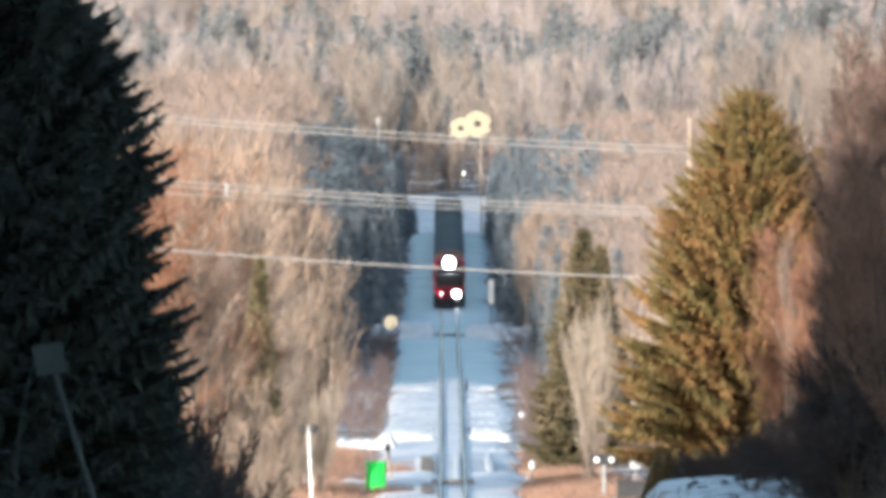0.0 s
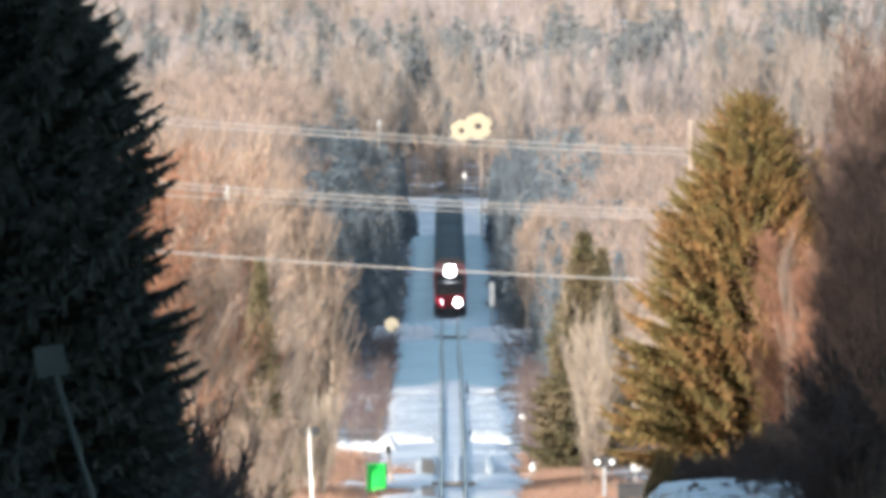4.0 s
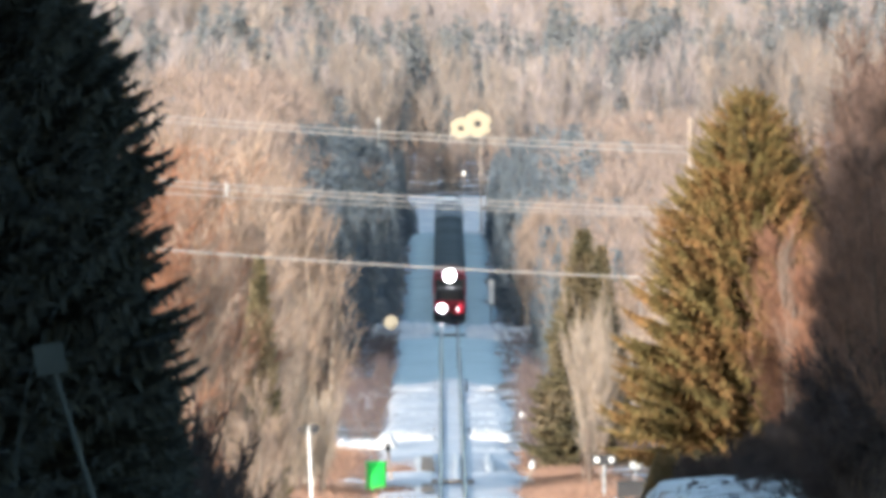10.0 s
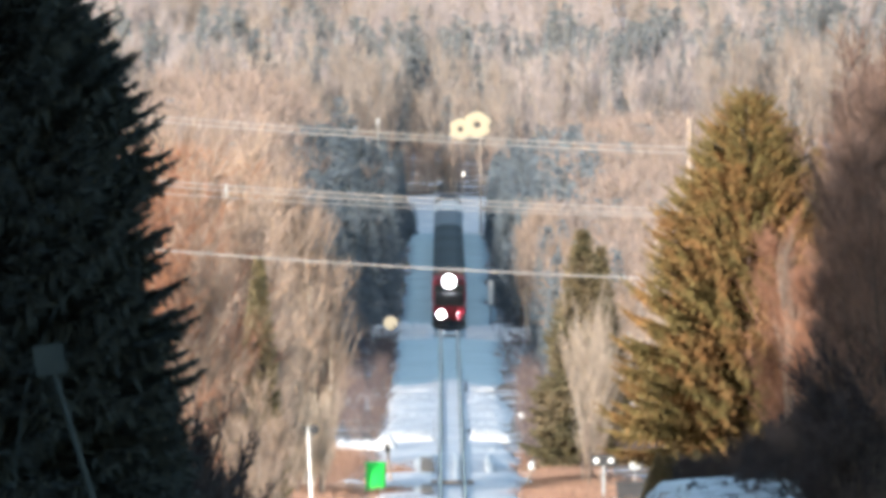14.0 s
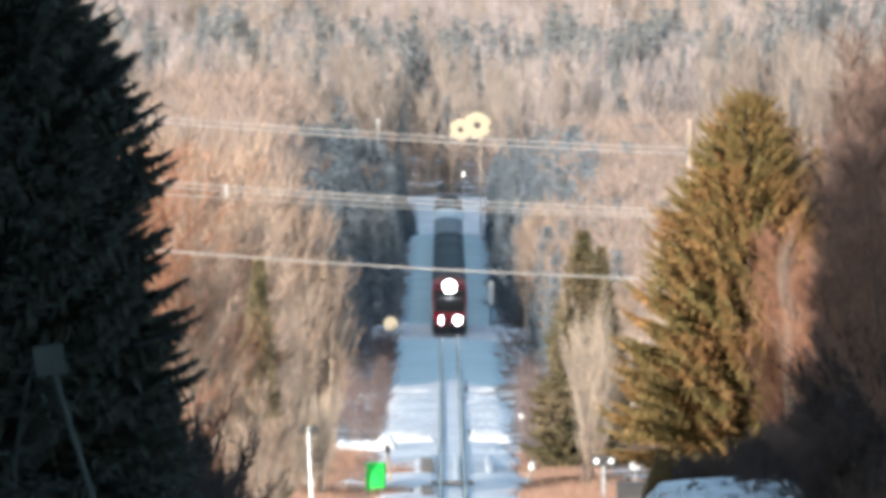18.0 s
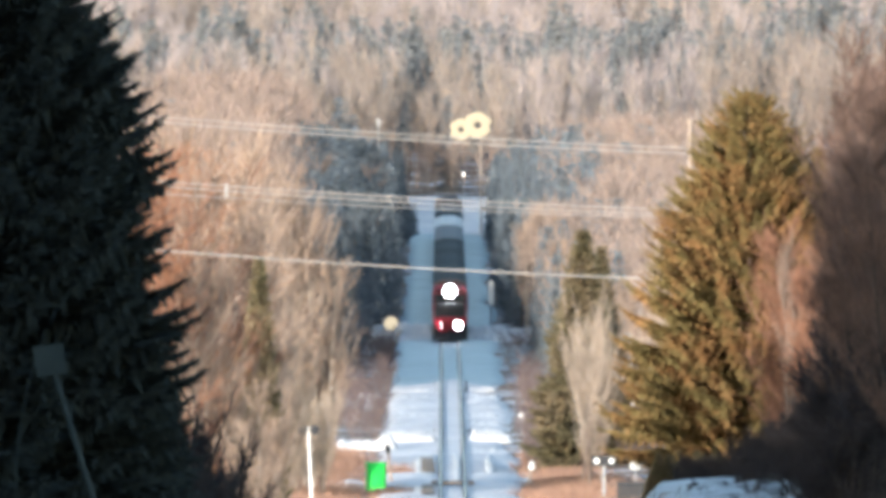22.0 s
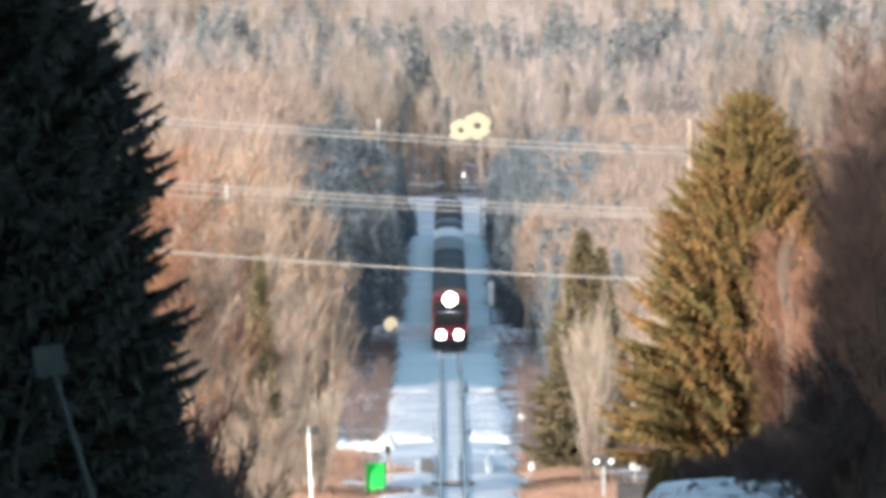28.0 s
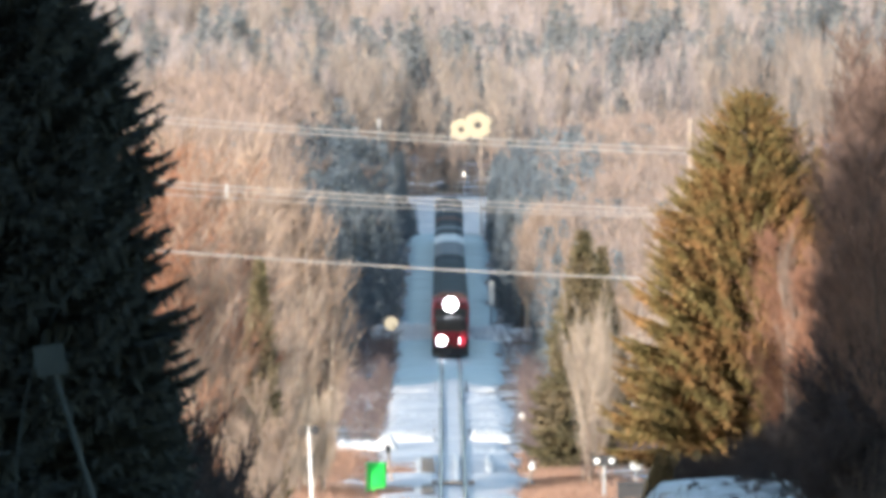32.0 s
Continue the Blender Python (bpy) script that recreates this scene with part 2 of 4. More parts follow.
def blades(start, way, width, r):
    """A slender triangle for each start and way."""
    side = np.cross(way, r.normal(size=way.shape))
    side /= np.linalg.norm(side, axis=1)[:, None] + 1e-9
    side *= np.asarray(width).reshape(-1, 1) / 2
    v = np.stack([start - side, start + side, start + way], 1).reshape(-1, 3)
    return v, np.arange(len(v)).reshape(-1, 3)


def spruce_shape(height, radius, seed, whorl=0.33, spray=0.34, dense=1.0, bottom=0.04, taper=0.78, uneven=0.25, sag=1.0, shrink=0.15):
    """Trunk quads, and needle sprays as triangles, of a spruce."""
    r = rng(seed)
    zs = np.linspace(0, height, 9)
    lean = np.cumsum(r.normal(0, 0.02, (9, 2)), 0) * height / 12
    path = np.column_stack([lean, zs])
    trunk = tube(path, 0.012 * height * (1 - zs / height * 0.96), 8)
    starts, ways = [], []
    z = bottom * height
    while z < height - 0.15:
        u = z / height
        count = int(r.integers(6, 10) * (1 if u < 0.85 else 0.7))
        turn = r.uniform(0, 6.28)
        for k in range(count):
            a = turn + k * 6.283 / count + r.normal(0, 0.22)
            reach = radius * (1 - u) ** taper * (0.6 + 0.4 * min(1, u / 0.25)) * r.uniform(0.87 - uneven, 0.87 + uneven) * (0.88 + 0.12 * math.sin(z * 2.1 + a * 2 + seed)) + 0.12
            droop = sag * r.uniform(0.18, 0.42) * (1 - u * 0.9)
            n = max(4, int(reach / 0.17 * dense))
            s = np.sort(r.uniform(0.12, 1, n)) ** 0.8
            out = np.array([math.cos(a), math.sin(a), 0])
            mid = np.array([np.interp(z, zs, lean[:, 0]), np.interp(z, zs, lean[:, 1]), z + r.normal(0, 0.06)])
            p = mid + out * (s * reach)[:, None]
            p[:, 2] += reach * (0.12 * s - droop * s ** 1.5 + 0.22 * droop * s ** 4) + (0.35 * u * s * reach) + r.normal(0, 0.1, n)
            across = np.array([-out[1], out[0], 0])
            for side in (-1, 1, 0):
                size = spray * (1.15 - 0.45 * s) * (1 - shrink * u) * r.uniform(0.6, 1.35, n)
                w = out * r.uniform(0.35, 0.8, n)[:, None] + across * (side * r.uniform(0.5, 1.0, n))[:, None]
                w[:, 2] += r.uniform(-0.75, -0.02, n) + 0.5 * u
                starts.append(p)
                ways.append(w * (size / np.linalg.norm(w, axis=1))[:, None])
        z += whorl * r.uniform(0.75, 1.25) * (1.1 - 0.4 * u)
    starts, ways = np.concatenate(starts), np.concatenate(ways)
    return trunk, blades(starts, ways, np.linalg.norm(ways, axis=1) * r.uniform(0.3, 0.55, len(ways)), r)


def fine_spruce(height, radius, seed, whorl=0.24, gap=0.06, spray=0.26, taper=0.7, sag=0.3, curl=0.3, low=0.7, ragged=0.25, bottom=0.04, count=(8, 12), fan=0.2, skirt=0.2):
    """A dense spruce: boughs that sag and curl up at the tip, each with side twigs, hanging twigs and a leader."""
    r = rng(seed)
    zs = np.linspace(0, height, 9)
    lean = np.cumsum(r.normal(0, 0.015, (9, 2)), 0) * height / 12
    trunk = tube(np.column_stack([lean, zs]), 0.012 * height * (1 - zs / height * 0.96), 8)
    starts, ways, widths = [], [], []
    z = bottom * height
    while z < height - 0.1:
        u = z / height
        n_boughs = int(r.integers(*count) * (1 if u < 0.8 else 0.7))
        turn = r.uniform(0, 6.28)
        for k in range(n_boughs):
            a = turn + k * 6.283 / n_boughs + r.normal(0, 0.25)
            bulge = 0.93 + 0.07 * math.sin(z * 1.7 + a * 3 + seed)
            reach = radius * (1 - u) ** taper * (low + (1 - low) * min(1, u / skirt)) * bulge * (1 - ragged * r.uniform(0, 1) ** 1.5) + 0.1
            n = max(7 if gap < 0.3 else 2, int(reach / gap))
            s = np.linspace(0.2, 1, n) ** 0.85
            out, across = np.array([math.cos(a), math.sin(a), 0]), np.array([-math.sin(a), math.cos(a), 0])
            droop, rise = sag * r.uniform(0.3, 1.6) * (1 - 0.8 * u), curl * r.uniform(0.6, 1.4)
            p = out * (s * reach)[:, None]
            p[:, 0] += np.interp(z, zs, lean[:, 0])
            p[:, 1] += np.interp(z, zs, lean[:, 1])
            p[:, 2] += z + r.normal(0, 0.12) + reach * (0.4 * u * s - droop * s + rise * s ** 3)
            slope = 0.4 * u - droop + 3 * rise * s ** 2
            long = spray * (1.15 - 0.6 * s) * (1 - 0.35 * u) + fan * reach * np.minimum(1, (1 - s) * 4.5)
            for side in (-1, 1, 0, 2):
                size = long * r.uniform(0.6, 1.3, n)
                w = out * r.uniform(0.5, 1.0, n)[:, None]
                w[:, 2] += slope * 0.7 + r.normal(0, 0.12, n)
                if abs(side) == 1:
                    w += across * (side * r.uniform(0.5, 1.0, n))[:, None]
                    w[:, 2] -= 0.15
                elif side == 0:
                    w = w * 0.4 + across * r.normal(0, 0.35, n)[:, None]
                    w[:, 2] -= 0.8
                    size *= 0.9
                starts.append(p + across * r.normal(0, 0.03, n)[:, None])
                ways.append(w * (size / np.linalg.norm(w, axis=1))[:, None])
                widths.append(size * r.uniform(0.22, 0.4, n))
        z += whorl * r.uniform(0.7, 1.3) * (1.1 - 0.4 * u)
    return trunk, blades(np.concatenate(starts), np.concatenate(ways), np.concatenate(widths), r)


def bare_shape(height, spread, seed, limbs=22, twigs=60, width=0.025, stems=1, low=0.25, twig=0.9, sides=5, knots=4, up=0.0, steep=1.0):
    """Trunk and limbs as quads, and twigs as slender triangles, of a leafless tree."""
    r = rng(seed)
    wood, starts, ways = [], [], []
    for s in range(stems):
        a = r.uniform(0, 6.28)
        tilt = r.uniform(0, 0.06) if stems == 1 else r.uniform(0.05, 0.42) * spread / height * 2
        tall = height * (1 if s == 0 else r.uniform(0.7, 1))
        zs = np.linspace(0, tall, 7)
        bend = np.cumsum(r.normal(0, 0.02, (7, 2)), 0) * tall / 8
        path = np.column_stack([bend[:, 0] + math.cos(a) * tilt * zs, bend[:, 1] + math.sin(a) * tilt * zs, zs])
        thick = (0.008 if stems == 1 else 0.005) * tall
        wood.append(tube(path, thick * (1 - zs / tall * 0.93), sides))
        for k in range(max(3, limbs // stems)):
            u = low + (0.97 - low) * r.uniform(0, 1) ** 0.8
            base = np.array([np.interp(u * tall, zs, path[:, c]) for c in range(3)])
            b = r.uniform(0, 6.28)
            reach = spread * (0.35 + 0.65 * math.sin(math.pi * min(1, (1.08 - u) / 0.8) * 0.62)) * r.uniform(0.55, 1.1)
            rise = reach * r.uniform(0.6, 1.5) * steep
            t = np.linspace(0, 1, knots)
            limb = base + np.column_stack([math.cos(b) * reach * t, math.sin(b) * reach * t, rise * t ** 1.3]) + r.normal(0, 0.05, (knots, 3)) * t[:, None]
            wood.append(tube(limb, thick * (1 - u * 0.85) * 0.42 * (1 - 0.85 * t) + 0.006, 3))
            n = twigs
            q = r.uniform(0.1, 1, n)
            p = np.column_stack([np.interp(q, t, limb[:, c]) for c in range(3)])
            w = np.column_stack([math.cos(b) * 0.5 + r.normal(0, 0.55, n), math.sin(b) * 0.5 + r.normal(0, 0.55, n), r.uniform(0.1, 1.3, n) + up])
            size = twig * r.uniform(0.45, 1.2, n)
            w *= (size / np.linalg.norm(w, axis=1))[:, None]
            starts += [p, p + w * r.uniform(0.3, 0.9, n)[:, None]]
            w2 = (w / size[:, None] + r.normal(0, 0.5, w.shape)) * (size * 0.6)[:, None]
            ways += [w, w2]
    starts, ways = np.concatenate(starts), np.concatenate(ways)
    return joined(wood), blades(starts, ways, width * r.uniform(0.6, 1.3, len(ways)), r)


TREES = {}


def tree_kind(key, name, shape, wood, leaf):
    (tv, tf), (cv, cf) = shape
    TREES[key] = name, raw("trunk", tv, tf, wood, True), raw("crown", cv, cf, leaf)


def plant(key, x, d, height, label, category="tree", group="", turn=None, native=None, wide=1.0, sink=0.15):
    """A tree of a kind at x, d; height scales the kind's shape."""
    name, trunk, crown = TREES[key]
    ob = new(name)
    s = height / native
    spin = turn if turn is not None else (x * 37.7 + d * 11.3) % 360
    ob.matrix_basis = pose(x, d, float(ground_z(x, d)) - sink, 0, 0, spin) @ Matrix.Diagonal((s * wide, s * wide, s, 1))
    for part_name, me in (("trunk", trunk), ("crown", crown)):
        piece = new(part_name, me)
        piece.parent = ob
        if category == "shrub":
            tagged(piece, kind="stuff")
    return tagged(ob, label, category, group)


def make_tree_kinds():
    tree_kind("great", "spruce_tree", fine_spruce(14.0, 6.6, 3, 0.15, 0.075, 0.24, taper=0.64, sag=0.28, curl=0.2, low=0.97, ragged=0.2, bottom=0.165, count=(11, 16), fan=0.06), BARK, SPRUCE)
    tree_kind("great2", "spruce_tree", fine_spruce(14.0, 3.6, 8, 0.26, 0.1, 0.42, taper=0.7, sag=0.3, curl=0.2, ragged=0.3), BARK, SPRUCE)
    tree_kind("dark", "spruce_tree", fine_spruce(13.0, 5.55, 6, 0.16, 0.06, 0.26, taper=0.95, sag=0.22, curl=0.17, low=0.64, ragged=0.2, count=(11, 15), fan=0.1, skirt=0.45), BARK, SPRUCE_SHADE)
    tree_kind("shade", "spruce_tree", spruce_shape(14, 3.2, 33, 0.3, 0.5, 1.0), BARK, SPRUCE_SHADE)
    tree_kind("edge", "alder_tree", bare_shape(13, 2.0, 96, 40, 70, 0.024, stems=2, low=0.12, up=0.5, steep=1.3), TIE, TWIG_BROWN)
    tree_kind("bare", "alder_tree", bare_shape(9, 1.6, 95, 26, 14, 0.02, low=0.4, twig=0.7), TIE, TWIG_SHADE)
    tree_kind("slim", "spruce_tree", fine_spruce(14, 2.8, 11, 0.25, 0.12, 0.45, taper=0.85, sag=0.35, curl=0.22, low=0.95, ragged=0.32, count=(8, 11), fan=0.16), BARK, SPRUCE_OLIVE)
    tree_kind("wood0", "spruce_tree", spruce_shape(14, 2.7, 21, 0.5, 0.5, 0.7), BARK, LINE_HAZE_NEEDLES)
    tree_kind("wood1", "spruce_tree", spruce_shape(14, 2.3, 22, 0.5, 0.5, 0.7), BARK, LINE_HAZE_NEEDLES)
    for k in range(3):
        tree_kind(f"birch{k}", "birch_tree", bare_shape(15, 1.9, 40 + k, 30, 40, 0.034, stems=1 + k, low=0.25, twig=1.0, up=0.8, steep=1.7), BIRCH, TWIG_TAN)
        tree_kind(f"red{k}", "alder_tree", bare_shape(13, 2.3, 50 + k, 32, 64, 0.03, stems=2, low=0.15, up=0.3, steep=1.2), ALDER, TWIG_RED)
        tree_kind(f"shrub{k}", "willow_shrub", bare_shape(6, 1.7, 60 + k, 24, 60, 0.02, stems=8, low=0.15, twig=0.8, up=1.2, steep=2.0), ALDER, TWIG_PALE)
    tree_kind("brush", "brush", bare_shape(5, 2.2, 70, 24, 55, 0.045, stems=8, low=0.1, twig=0.6), TIE, TWIG_SHADE)


def woods(name, places, shapes, wood, leaf, label):
    """Many trees joined: places are rows of x, d, height scale and shape number."""
    r = rng(len(places))
    trunks, crowns = [], []
    for x, d, tall, k in places:
        a = r.uniform(0, 6.28)
        turn = np.array([[math.cos(a), -math.sin(a), 0], [math.sin(a), math.cos(a), 0], [0, 0, 1]]) * tall
        at = np.array([x, d, float(ground_z(x, d)) - 0.2])
        (tv, tf), (cv, cf) = shapes[int(k) % len(shapes)]
        trunks.append((tv @ turn.T + at, tf))
        crowns.append((cv @ turn.T + at, cf))
    tagged(new(name + "_trunks", raw(name + "_trunks", *joined(trunks), wood)), "trunks of the " + label, "woods", kind="stuff")
    tagged(new(name, raw(name, *joined(crowns), leaf)), label, "woods", kind="stuff")


def far_woods():
    """The hillside woods, each sort joined into one."""
    r = rng(90)
    bare = [bare_shape(13, 1.7, 100 + k, 15, 13, 0.062, low=0.2, twig=2.1, sides=3, knots=2, up=2.4, steep=1.8) for k in range(5)]
    fir = [fine_spruce(14.5, 2.7, 110 + k, 0.85, 0.6, 1.2, taper=0.8, sag=0.35, curl=0.15, count=(5, 8)) for k in range(3)]
    birches, firs, warm = [], [], []
    for d in np.concatenate([np.arange(3475, 3800, 10.0), np.arange(3800, 4850, 17.0)]):
        half = 0.0178 * d + 8
        for x in r.uniform(-half, half, r.poisson(2 * half / 4.4)):
            dd = d + r.uniform(-4, 4)
            clump = math.sin(dd * 0.031 + 0.09 * x) + math.sin(x * 0.21 - dd * 0.013)
            share = 0.85 + 0.22 * clump if 3585 < dd < 3760 else 0.01 + 0.15 * max(0, math.sin(x * 0.19 + 2.2) + math.sin(dd * 0.045 + x * 0.05) - 0.7) * (dd < 3640)
            tan = math.sin(x * 0.1 + dd * 0.006) + math.sin(dd * 0.013 + 0.4) + r.normal(0, 0.6) > 0.2
            (firs if r.uniform() < share else warm if tan else birches).append((x, dd, r.uniform(0.75, 1.25), r.integers(15)))
    woods("birch_woods", birches, bare, BIRCH, TWIG_FAR, "greyish leafless birch woods on the far hillside")
    woods("warm_birch_woods", warm, bare, ALDER, TWIG_WARM, "warm tan leafless woods on the far hillside")
    woods("spruce_woods", firs, fir, BARK, SPRUCE_HAZE, "scattered haze-tinted spruces on the far hillside")


def line_woods():
    """The woods along both sides of the line: the edge tree by tree, what lies behind it joined."""
    r = rng(7)
    bare = [bare_shape(14, 2.4, 130 + k, 17, 13, 0.075, low=0.2, twig=1.3, sides=4, knots=3, up=0.9) for k in range(4)]
    fir = [spruce_shape(14, 2.4, 140 + k, 0.68, 0.72, 0.45, shrink=0.5) for k in range(3)]
    coarse = [fine_spruce(14, 2.6, 150 + k, 1.1, 0.75, 1.4, taper=0.75, sag=0.3, curl=0.15, count=(5, 7)) for k in range(3)]
    birches, firs, dark, behind = [], [], [], []
    for d in np.arange(1965, 3465, 10.0):
        open_up, far_end = 1 - float(step(2080, 2500, d)), float(step(3220, 3300, d))
        for side, edge in ((-1, -5.0 - 3.0 * open_up - 2.6 * far_end), (1, 6.0 + 2.6 * open_up + 2.2 * far_end)):
            for depth in (0, 1.5, 3, 4.5, 6, 8, 10, 12.5, 15, 18, 22, 26):
                x = edge + side * (depth + r.uniform(0, 2.4))
                dd = d + r.uniform(-4.5, 4.5)
                if side < 0 and d < 2025 and depth < 12 or depth in (1.5, 4.5) and d < 2100:
                    continue
                if d > 3290 and side > 0 and x - 9 < (d - 3290) ** 2 / 420:
                    continue
                if depth > 9 and side > 0 and r.uniform() < 0.45:
                    continue
                tall = r.uniform(9, 12.5) if depth < 5 else r.uniform(10.5, 14) if depth < 11 else r.uniform(14, 18) if side < 0 else r.uniform(10, 14)
                green = r.uniform() < ((0.97, 0.9, 0.04) if side < 0 else (0.95, 0.8, 0.06) if d > 2380 else (0.4, 0.14, 0.08))[0 if depth < 5 else 1 if depth < (8.5 if d < 2800 else 11) else 2]
                if depth == 0 and d < 2600:
                    if green:
                        plant(f"wood{r.integers(2)}", x, dd, tall, "dark spruce at the edge of the railway cutting", group="trees along the line", native=14)
                    else:
                        plant(f"birch{r.integers(3)}", x, dd, tall, "leafless birch beside the railway line", group="trees along the line", native=15)
                elif green and depth > 4:
                    behind.append((x, dd, tall / 14, r.integers(12)))
                elif d > 2600 and depth < (9 if side < 0 else 4) and r.uniform() < 0.75:
                    dark.append((x, dd, tall / 17, r.integers(12)))
                else:
                    (firs if green else birches).append((x, dd, tall / 14, r.integers(12)))
    birches += [(r.uniform(-8, 9), r.uniform(3472, 3490), r.uniform(0.28, 0.5), r.integers(12)) for k in range(60)]
    woods("line_birch_woods", birches, bare, BIRCH, LINE_TWIG, "leafless birch woods along the railway line")
    woods("line_spruce_woods", firs, fir, BARK, LINE_HAZE_NEEDLES, "dark spruces in the woods along the line")
    low_firs = [(side * r.uniform(4.2, 7.2) + LINE_X, r.uniform(3290, 3390), r.uniform(0.2, 0.34), r.integers(12)) for side in (-1, 1) for k in range(36)]
    low_firs = [f for f in low_firs if f[0] < 0 or f[0] - 5.2 > (f[1] - 3290) ** 2 / 420]
    # a dark clump beyond the end of the cutting
    clump = [(-r.uniform(8, 15.5), r.uniform(3385, 3470), r.uniform(0.45, 0.65), r.integers(12)) for k in range(34)]
    woods("spruce_clump", clump + low_firs + dark + behind, coarse, BARK, LINE_HAZE_NEEDLES, "dark spruces along the cutting and beyond it")
    # unseen spruces on the added hill of the sunny side, there to cast shade
    hill = []
    for d in np.arange(215, 900, 7.5):
        for row in (0, 5, 10, 20):
            hill.append((-(0.0175 * d + 9 + row + r.uniform(0, 5)), d + r.uniform(-3, 3), r.uniform(1.35, 1.6) if d < 560 else r.uniform(1.5, 1.62) if d < 872 else r.uniform(1.08, 1.2), r.integers(12)))
    woods("hill_spruce_woods", hill, [fine_spruce(14, 2.9, 160 + k, 1.2, 0.8, 1.6, count=(5, 7)) for k in range(2)], BARK, SPRUCE_SHADE, "tall unseen spruces added on a hill to cast shade")


def near_woods():
    r = rng(17)
    low = []
    # the sunlit stand on the near side of the crossing, and a few trees behind it
    for k in range(66):
        d = r.uniform(1090, 1320)
        x = -r.uniform(0.0074, 0.0118) * d
        plant(f"birch{r.integers(3)}", x, d, r.uniform(15, 20.5), "sunlit leafless birch with a pale trunk", group="birches by the crossing", native=15)
    for k in range(48):
        q = r.uniform(0.0046, 0.0085)
        d = r.uniform(1572, 1588) if q < 0.0073 else r.uniform(1415, 1480)
        x = -q * d
        plant(f"birch{r.integers(3)}", x, d, r.uniform(12.5, 18.5) if q < 0.0073 else r.uniform(13.5, 20.5), "sunlit leafless birch with a pale trunk", group="birches by the crossing", native=15)
    for k in range(26):
        d = r.uniform(1056, 1110)
        q = r.uniform(0.0082, 0.0122)
        x = -q * d
        if q < 0.0094 and k % 2 or k % 5 == 0:
            plant(f"birch{r.integers(3)}", x, d, (12 + 6 * float(step(0.0080, 0.0096, q))) * r.uniform(0.8, 1.02), "sunlit leafless birch with a pale trunk", group="birches by the crossing", native=15)
            continue
        plant(f"red{r.integers(3)}", x, d, (11.5 + 7 * float(step(0.0080, 0.0096, q))) * r.uniform(0.72, 1.02), "reddish-brown leafless alder in low sun", group="alders", native=13)
    for k in range(10):
        d = r.uniform(1615, 1690)
        plant(f"shrub{r.integers(3)}", -r.uniform(0.0047, 0.0068) * d, d, r.uniform(6.5, 11), "tall sunlit tan willow shrub", "shrub", group="willows by the crossing", native=6, wide=0.7)
    # young spruces added to darken the shaded lower left
    for x, d, h in ((-4.9, 450, 4.6), (-4.35, 474, 4.0), (-5.4, 442, 5.4), (-4.1, 500, 3.4)):
        plant("shade", x, d, h, "young dark spruce added to deepen the shade", native=14, wide=1.2)
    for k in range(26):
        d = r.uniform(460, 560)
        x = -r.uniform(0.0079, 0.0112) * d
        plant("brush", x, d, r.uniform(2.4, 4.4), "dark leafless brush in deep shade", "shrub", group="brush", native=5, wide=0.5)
    for x, d, h, wide in ((-7.9, 1082, 15.9, 0.7),):
        plant("slim", x, d, h, "young olive-green spruce among birches", native=14, wide=wide)
    for k in range(12):
        d = r.uniform(1054, 1072)
        plant(f"birch{r.integers(3)}", -r.uniform(0.0064, 0.0084) * d, d, r.uniform(6.5, 11.5), "low sunlit leafless birch", group="birches by the crossing", native=15)
    for k in range(26):
        d = r.uniform(1563, 1570)
        plant(f"shrub{r.integers(3)}", -r.uniform(0.0046, 0.0078) * d, d, r.uniform(2.2, 5.5), "tan leafless willow bush by the crossing", "shrub", group="bushes by the crossing", native=6, wide=0.8)
    for x, d, h in ((-9.0, 1432, 10.5), (-9.6, 1428, 9.4), (-9.9, 1436, 10.8), (-10.4, 1430, 9), (-10.2, 1424, 8), (-9.3, 1440, 11.4), (-10.9, 1440, 9.5), (-10.3, 1452, 8.6), (-11.6, 1430, 10), (-10.6, 1465, 7.5), (-11.2, 1475, 8.8)):
        plant(f"shrub{d % 3}", x, d, h, "tall sunlit tan willow shrub", "shrub", native=6, wide=0.7)
    # right of the line
    plant("great", 11.6, 960, 15.6, "tall dense spruce lit golden green", native=14, turn=20)
    plant("great2", 13.2, 985, 15.2, "tall spruce behind another spruce", native=14, turn=140)
    plant("great2", 14.7, 990, 14.4, "tall spruce behind another spruce", native=14, turn=50, wide=0.8)
    plant("slim", 9.0, 1660, 15.9, "slim spruce standing behind a pale willow", native=14, wide=1.35)
    plant("slim", 10.5, 1668, 14.6, "slim spruce at the edge of the wood", native=14)
    for k in range(30):
        d = r.uniform(1740, 1940)
        x = r.uniform(0.0062 * d, 0.0165 * d)
        plant(f"birch{r.integers(3)}", x, d, r.uniform(8.5, 13), "leafless birch beyond the crossing", group="birches by the crossing", native=15)
    for x, d, h in ((8.85, 1604, 8.3), (9.2, 1590, 8.6), (9.9, 1600, 8.0), (9.5, 1612, 8.9), (10.3, 1625, 8.2)):
        plant(f"shrub{int(d) % 3}", x, d, h, "pale cream leafless willow shrub", "shrub", native=6, wide=0.72)
    for x, d, h in ((13.5, 936, 8.5), (14.4, 942, 10), (15.4, 932, 11.5), (16.3, 985, 12)):
        plant(f"red{int(x * 10) % 3}", x, d, h, "reddish-brown leafless alder in low sun", group="alders", native=13)
    plant("birch0", 12.55, 930, 8.6, "slender birch with a sunlit pale trunk", native=15, wide=0.4)
    plant("birch0", 12.75, 931, 7.4, "slender birch with a sunlit pale trunk", native=15, wide=0.4, turn=80)
    plant("red1", 13.0, 934, 7.0, "reddish-brown leafless alder in low sun", group="alders", native=13)
